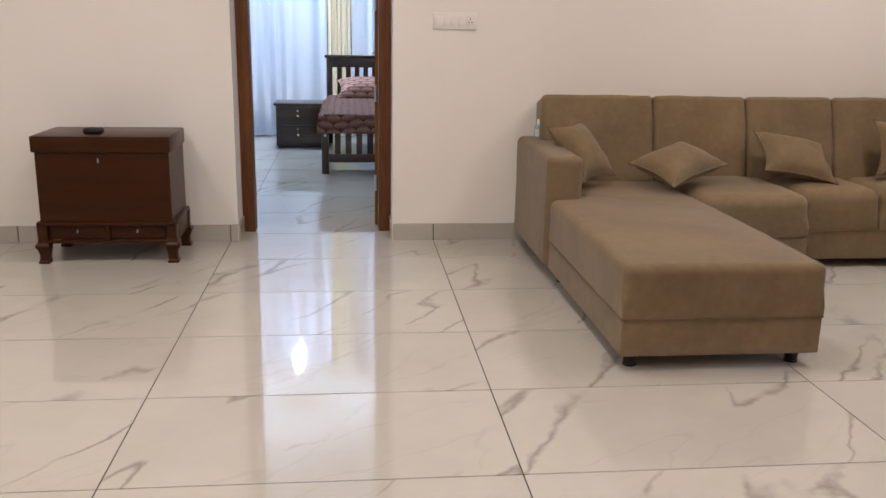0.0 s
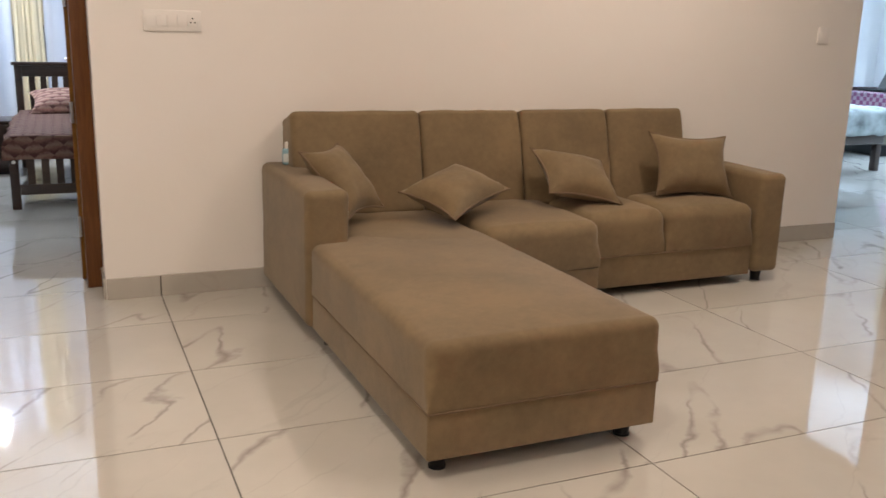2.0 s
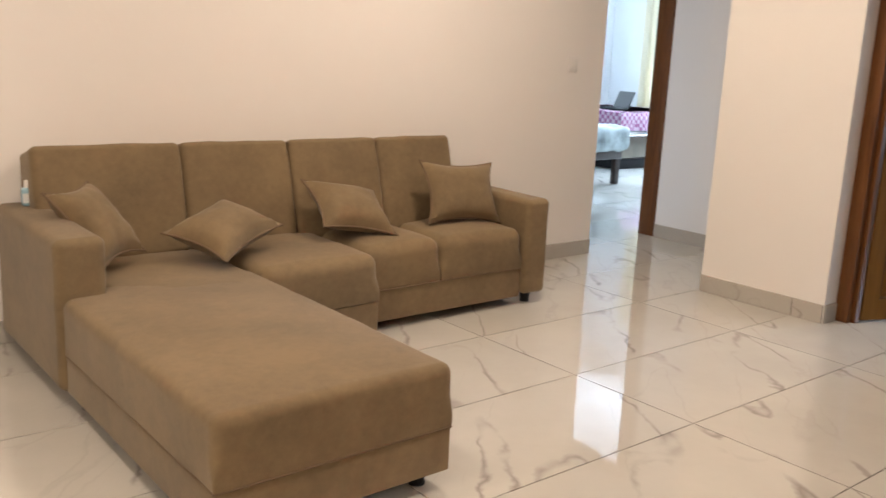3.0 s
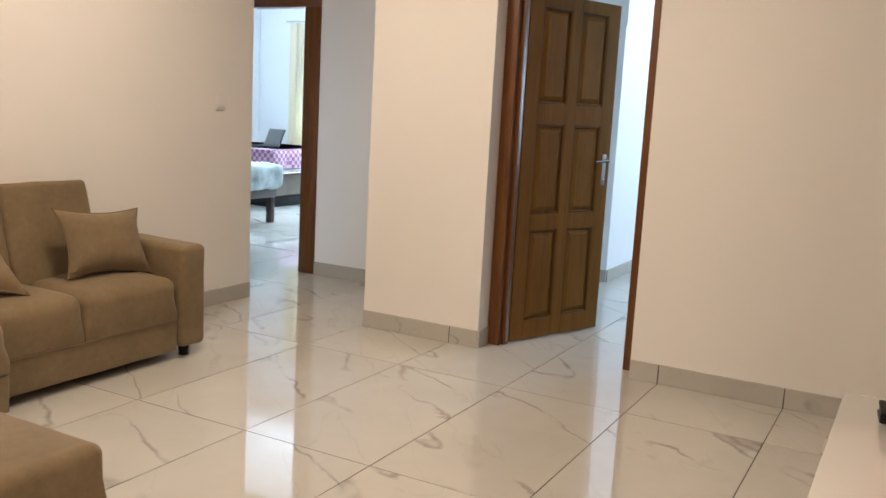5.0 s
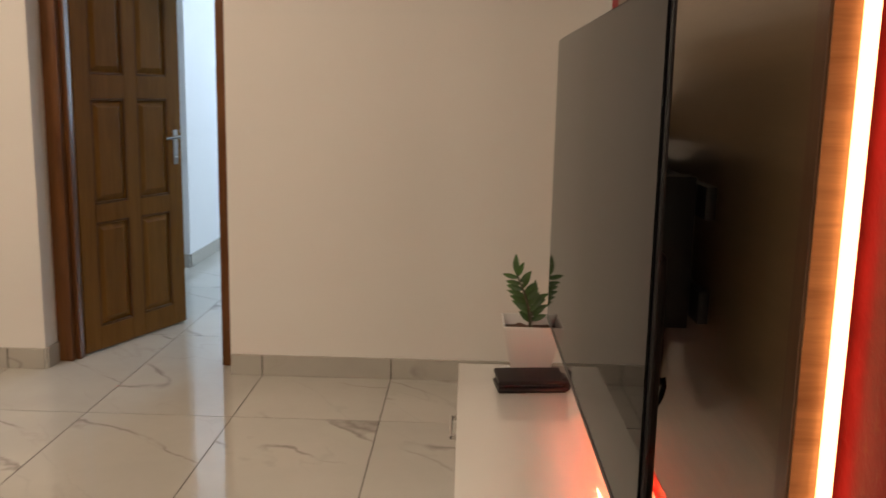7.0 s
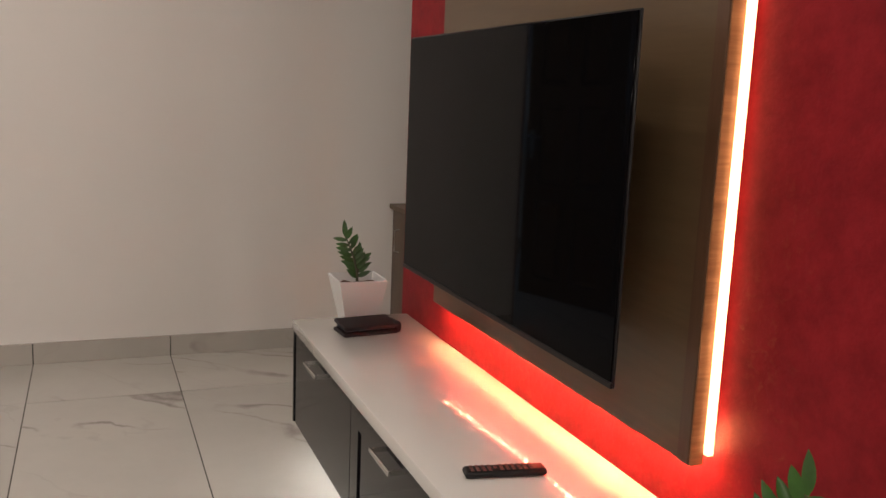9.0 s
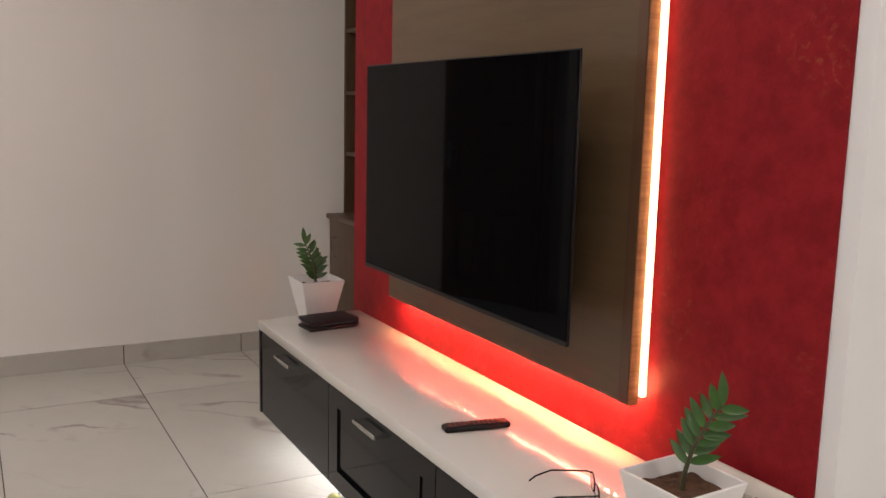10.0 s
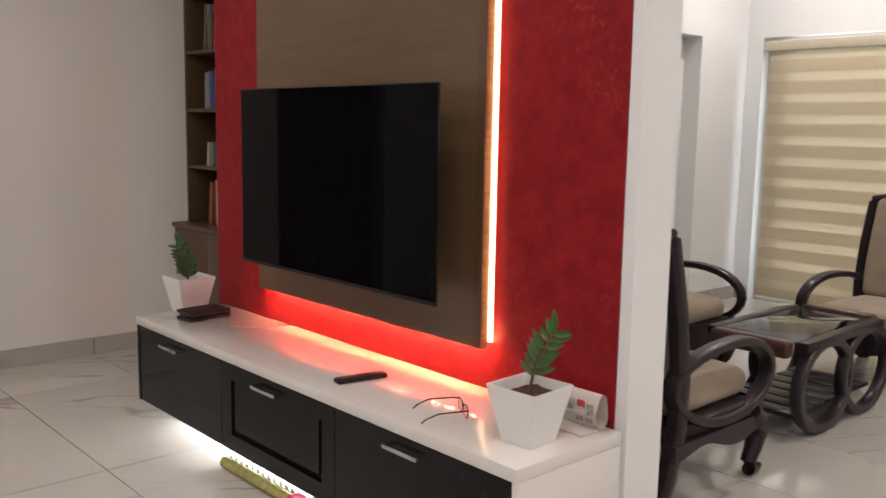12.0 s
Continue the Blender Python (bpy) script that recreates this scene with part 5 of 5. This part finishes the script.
for i in range(nx):
    for j in range(ny):
        bm.faces.new((vs[i][j], vs[i + 1][j], vs[i + 1][j + 1], vs[i][j + 1]))
bmesh.ops.solidify(bm, geom=bm.faces[:], thickness=0.006)
single("bedspread", bm, SPREAD, "maroon patterned bedspread hanging over the foot of the bed", "bedspread")
bm = bmesh.new()
pillow(bm, 0.68, 0.42, 0.20)
bmesh.ops.transform(bm, matrix=pose(0.77, 3.86, 0.60, 22), verts=bm.verts)
single("pillow", bm, SPREAD, "maroon patterned pillow at the head of the bed", "pillow")

ob = thing("nightstand", "dark brown nightstand with two drawers beside the bed", "nightstand")
part("body", one_box(-0.175, 0.30, 3.80, 4.20, 0.02, 0.430, 0.004), DARKW, ob)
part("top", one_box(-0.195, 0.31, 3.77, 4.22, 0.430, 0.454, 0.004), DARKW, ob)
part("plinth", one_box(-0.16, 0.29, 3.81, 4.19, 0.0, 0.02), BLACK, ob)
for z0, z1 in ((0.04, 0.23), (0.24, 0.418)):
    d = part("drawer", one_box(-0.16, 0.285, 3.784, 3.7995, z0, z1, 0.003), DARKW, ob)
    bm = cyl(bmesh.new(), (0.045, 3.784, (z0 + z1) / 2), (0.045, 3.766, (z0 + z1) / 2), 0.009, 0.012)
    part("knob", bm, CHROME, d)
    bm = cyl(bmesh.new(), (0.045, 3.784, z1 - 0.04), (0.045, 3.780, z1 - 0.04), 0.009)
    part("lock", bm, CHROME, d)

ob = thing("hanging_bulb", "bare glowing bulb hanging on a short rod from the bedroom ceiling", "lamp", (-0.03, 4.30, H))
part("rod", cyl(bmesh.new(), (0, 0, 0), (0, 0, -0.38), 0.007), PLASTIC, ob)
part("holder", cyl(bmesh.new(), (0, 0, -0.38), (0, 0, -0.43), 0.022, 0.018, 20), PLASTIC, ob)
bm = bmesh.new()
bmesh.ops.create_uvsphere(bm, u_segments=20, v_segments=12, radius=0.05, matrix=Matrix.Translation((0, 0, -0.475)))
bulb_glass = part("bulb", bm, BULBG, ob, "glowing white bulb")

# ---- far bedroom at the corridor's end ----
ob = thing("wooden_cot", "dark wooden cot at the far bedroom's wall", "bed")
part("frame", one_box(7.45, 8.38, 2.03, 3.95, 0.28, 0.44, 0.01), DARKW, ob)
part("mattress", soft_box(bmesh.new(), 7.46, 8.37, 2.05, 3.93, 0.445, 0.58, r=0.05, mid=4), PLASTIC, ob)
for x, y in ((7.50, 2.075), (8.335, 2.075), (7.50, 3.88), (8.335, 3.88)):
    part("leg", one_box(x - 0.035, x + 0.035, y - 0.035, y + 0.035, 0, 0.28, 0.01), DARKW, ob)
bm = soft_box(bmesh.new(), 7.40, 8.45, 1.97, 3.98, 0.37, 0.635, r=0.06, mid=10, wrinkle=0.025, crown=0.01)
single("bed_sheet", bm, TEALSHEET, "rumpled pale teal sheet over the cot", "bed sheet")
ob = thing("study_table", "plain table with steel legs in the far bedroom", "table")
TX0, TX1, TY0, TY1 = 9.16, 10.36, 2.73, 3.95
part("tabletop", one_box(TX0, TX1, TY0, TY1, 0.705, 0.73, 0.003), DARKW, ob)
for x, y in ((TX0 + 0.05, TY0 + 0.06), (TX1 - 0.05, TY0 + 0.06), (TX0 + 0.05, TY1 - 0.06), (TX1 - 0.05, TY1 - 0.06)):
    part("leg", cyl(bmesh.new(), (x, y, 0), (x, y, 0.705), 0.014), STEEL, ob)
for z in (0.41, 0.44):
    part("rail", tube(bmesh.new(), [(TX0 + 0.05, TY0 + 0.06, z), (TX0 + 0.25, TY0 + 0.03, z + 0.03), (TX1 - 0.05, TY0 + 0.06, z + 0.03)], 0.010), STEEL, ob)
# the cloth lies on the top and hangs in folds over two edges
bm = bmesh.new()
n = 30
rows = []
for i in range(n + 1):
    u = -0.26 + (TX1 - TX0 + 0.27) * i / n
    row = []
    for j in range(n + 1):
        v = -0.24 + (TY1 - TY0 + 0.25) * j / n
        over = max(0, -u) + max(0, -v)
        x = TX0 + u if u > 0 else TX0 - 0.012 - 0.012 * math.sin(v * 16) * min(1, -u * 6)
        y = TY0 + v if v > 0 else TY0 - 0.012 - 0.012 * math.sin(u * 18) * min(1, -v * 6)
        row.append(bm.verts.new((x, y, 0.738 - over * 0.98)))
    rows.append(row)
for r0, r1 in zip(rows, rows[1:]):
    for j in range(n):
        bm.faces.new((r0[j], r1[j], r1[j + 1], r0[j + 1]))
bmesh.ops.solidify(bm, geom=bm.faces[:], thickness=0.004)
single("tablecloth", bm, CHECK, "purple and white checked tablecloth hanging over the table's edges", "tablecloth")
ob = thing("storage_box", "grey-brown storage box on a black base under the table", "box")
part("box_body", one_box(9.42, 10.15, 2.95, 3.6, 0.13, 0.40, 0.012), plain("grey_brown_board", (0.20, 0.17, 0.13), 0.6, vary=0.15), ob)
part("box_base", one_box(9.40, 10.17, 2.93, 3.62, 0.0, 0.1295, 0.006), BLACK, ob)
ob = thing("laptop", "dark grey laptop standing open on the checked tablecloth", "laptop", (9.44, 3.13, 0.740), -105)
GREYP = plain("dark_grey_plastic", (0.022, 0.022, 0.021), 0.35, vary=0.1)
part("keyboard_base", one_box(-0.17, 0.17, -0.12, 0.12, 0, 0.018, 0.004), BLACK, ob)
bm = one_box(-0.17, 0.17, 0, 0.01, 0, 0.225, 0.004)
bmesh.ops.transform(bm, matrix=pose(0, 0.12, 0.018, -24), verts=bm.verts)
lid = part("lid", bm, GREYP, ob)
bm = one_box(-0.155, 0.155, -0.0015, -0.0003, 0.015, 0.21)
bmesh.ops.transform(bm, matrix=pose(0, 0.12, 0.018, -24), verts=bm.verts)
part("screen", bm, plain("laptop_screen", (0.035, 0.035, 0.032), 0.3), lid)
curtain("curtain", 3.10, 3.52, 10.42, 0.55, 2.35, 6, 0.03, CREAM, "cream-white curtain drawn aside at the far bedroom's window", "y", seed=7)
bm = cyl(bmesh.new(), (10.42, 1.7, 2.37), (10.42, 3.6, 2.37), 0.012)
single("curtain_rod", bm, STEEL, "steel curtain rod over the far window", "curtain rod")


# ---- sitting corner behind the partition ----
def arm_chair(m, label):
    """A carved armchair whose front looks to -y; arms are bent loops."""
    ob = thing("armchair", label, "chair", group="carved armchairs round the coffee table")
    W, D = 0.62, 0.62
    for s in (-1, 1):
        x = s * (W / 2 - 0.02)
        # arm loop: up from the back post, over, down at the front and back under the seat
        pts = []
        for k in range(32):
            a = 2 * math.pi * k / 32
            c, d = math.cos(a), math.sin(a)
            pts.append((x, -0.165 - 0.335 * c, 0.425 + 0.143 * d * (1 + 0.12 * c) + 0.03 * c * c * (1 if c < 0 else 0)))
        bm = bmesh.new()
        tube(bm, pts, 0.03, 12, closed=True, flat=(0.062, 0.037, (1, 0, 0)))
        part("armrest", bm, ROSEW, ob)
        bm = bmesh.new()
        tube(bm, [(x, -0.38, 0.27), (x, -0.425, 0.225), (x, -0.445, 0.17), (x, -0.425, 0.11), (x, -0.395, 0.065), (x, -0.405, 0.032), (x, -0.455, 0.022), (x, -0.485, 0.030)], [0.044, 0.050, 0.043, 0.034, 0.029, 0.028, 0.020, 0.012], 12, flat=None)
        part("leg", bm, ROSEW, ob)
        bm = bmesh.new()
        tube(bm, [(x, 0.24, 0.0), (x, 0.17, 0.14), (x, 0.12, 0.30), (x, 0.115, 0.48), (x, 0.15, 0.72), (x, 0.22, 0.98)], 0.03, 12, flat=(0.055, 0.068, (1, 0, 0)))
        part("back_post", bm, ROSEW, ob)
    bm = bmesh.new()
    n = 48
    for k in range(n):
        u = -W / 2 + W * k / n
        z = 0.215 + 0.03 * math.cos(2 * math.pi * k / n)
        box(bm, u, u + W / n, -0.45, -0.415, z, 0.325)
    box(bm, -W / 2 + 0.01, W / 2 - 0.01, -0.415, 0.14, 0.24, 0.315, 0.005)
    for sx in (-1, 1):
        for k in range(48):
            v = -0.45 + 0.62 * k / 48
            z = 0.205 + 0.018 * math.cos(3 * math.pi * k / 48) + 0.03 * (k / 48 - 0.5)
            xa, xb = sorted((sx * (W / 2 - 0.045), sx * (W / 2 + 0.012)))
            box(bm, xa, xb, v, v + 0.62 / 48, z, 0.262)
    part("seat_frame", bm, ROSEW, ob)
    part("seat_cushion", soft_box(bmesh.new(), -0.255, 0.255, -0.44, 0.09, 0.318, 0.43, r=0.05, crown=0.02, mid=6, wrinkle=0.004), BEIGE, ob)
    bm = soft_box(bmesh.new(), -0.245, 0.245, -0.05, 0.05, 0.0, 0.60, r=0.045, side=0.012, mid=6, wrinkle=0.004)
    bmesh.ops.transform(bm, matrix=pose(0, 0.075, 0.42, -11), verts=bm.verts)
    part("back_cushion", bm, BEIGE, ob)
    part("top_rail", tube(bmesh.new(), [(-0.30, 0.225, 0.99), (-0.15, 0.235, 1.02), (0, 0.24, 1.03), (0.15, 0.235, 1.02), (0.30, 0.225, 0.99)], 0.03, 12), ROSEW, ob)
    part("back_rail", one_box(-0.27, 0.27, 0.125, 0.15, 0.40, 0.48, 0.004), ROSEW, ob)
    ob.matrix_basis = m
    return ob


chair = arm_chair(pose(2.10, -5.19, 0), "carved rosewood armchair with beige cushions behind the partition")
c2 = copy_thing(chair, pose(3.06, -6.54, 0, 0, 0, -90) @ Matrix.Diagonal((1, 1, 1.04, 1)))
tagged(c2, "carved rosewood armchair with beige cushions beside the side wall")
c3 = copy_thing(chair, pose(2.045, -7.615, 0, 0, 0, 175) @ Matrix.Diagonal((1, 1, 0.96, 1)))
tagged(c3, "carved rosewood armchair with beige cushions before the window blind")


def coffee_table():
    ob = thing("coffee_table", "rosewood coffee table with ring-shaped sides and a glass top", "table")
    x0, x1, y0, y1 = 1.84, 2.325, -6.98, -6.02
    for x in (x0, x1 - 0.055):
        for c in (y1 - 0.31, y0 + 0.22):
            pts = [(x + 0.0275, c + 0.245 * math.cos(a), 0.222 + 0.197 * math.sin(a)) for a in [q / 28 * 2 * math.pi for q in range(28)]]
            bm = bmesh.new()
            tube(bm, pts, 0.03, 12, closed=True, flat=(0.055, 0.05, (1, 0, 0)))
            part("side_ring", bm, ROSEW, ob)
    for a in (y1 - 0.075, y0 + 0.005):
        part("top_rail", one_box(x0 + 0.056, x1 - 0.056, a, a + 0.07, 0.375, 0.452, 0.02, 3), ROSER, ob)
    part("top_rail", one_box(x0, x0 + 0.055, y0 + 0.08, y1 - 0.08, 0.405, 0.447, 0.006), ROSEW, ob)
    part("top_rail", one_box(x1 - 0.055, x1, y0 + 0.08, y1 - 0.08, 0.405, 0.447, 0.006), ROSEW, ob)
    part("glass_top", one_box(x0 + 0.057, x1 - 0.057, y0 + 0.077, y1 - 0.077, 0.436, 0.443, 0.001), TGLASS, ob, "greenish clear glass top")
    for k in range(7):
        a = y0 + 0.07 + 0.118 * k
        part("lower_slat", one_box(x0 + 0.056, x1 - 0.056, a, a + 0.10, 0.10, 0.12, 0.003), ROSEW, ob)
    return ob


coffee_table()

# zebra blind
ob = thing("zebra_blind", "beige banded roller blind drawn down over the floor-length window", "blind")
part("cassette", one_box(0.95, 3.67, -9.03, -8.955, 1.95, 2.03, 0.012, 3), plain("cream_cassette", (0.55, 0.50, 0.38), 0.5), ob)
z = 1.95
k = 0
while z > 0.06:
    h = 0.095 if k % 2 else 0.065
    z2 = max(0.05, z - h)
    yb = -8.985 + (0.006 if k % 2 else 0)
    bm = one_box(0.99, 3.625, yb - 0.0015, yb, z2, z)
    part("band", bm, BLIND if k % 2 else BLIND_T, ob)
    z = z2
    k += 1
part("bottom_rail", one_box(0.98, 3.635, -8.995, -8.975, 0.025, 0.05, 0.004), ALU, ob)

# ---- lamps ----
spots = [(0.9, -1.9), (3.6, -1.5), (0.9, -3.1), (3.3, -3.1), (-1.5, -2.4), (-1.0, -5.2), (0.8, -6.4), (2.9, -8.2)]
for x, y in spots:
    ob = thing("ceiling_light", "round white recessed ceiling downlight, switched on", "ceiling light", (x, y, H), 0, "recessed ceiling lights")
    bm = bmesh.new()
    cyl(bm, (0, 0, -0.012), (0, 0, 0), 0.098, 0.10, 32)
    part("trim_ring", bm, PLASTIC, ob)
    part("diffuser", cyl(bmesh.new(), (0, 0, -0.016), (0, 0, -0.0122), 0.082, n=32), LAMPG, ob)

# ---- floor tiles ----
tile_bm = bmesh.new()
box(tile_bm, 0.0023, PX - 0.0023, 0.0022, PY - 0.0022, -0.0019, 0.0)
tile_mesh = mesh_of("tile", tile_bm, TILE, smooth=False)
made = 0
for i in range(-4, 9):
    for j in range(-11, 12):
        x, y = FX0 + PX * i, FY0 + PY * j
        if x > 5.5 and (y < -4 or x > 10.5) or x < -3.2 or (x < -1.6 and y > 0) or (x > 4.0 and y < -5.4):
            continue
        ob = new("tile", tile_mesh)
        ob.location = (x, y, 0)
        ob.parent = floor
        made += 1
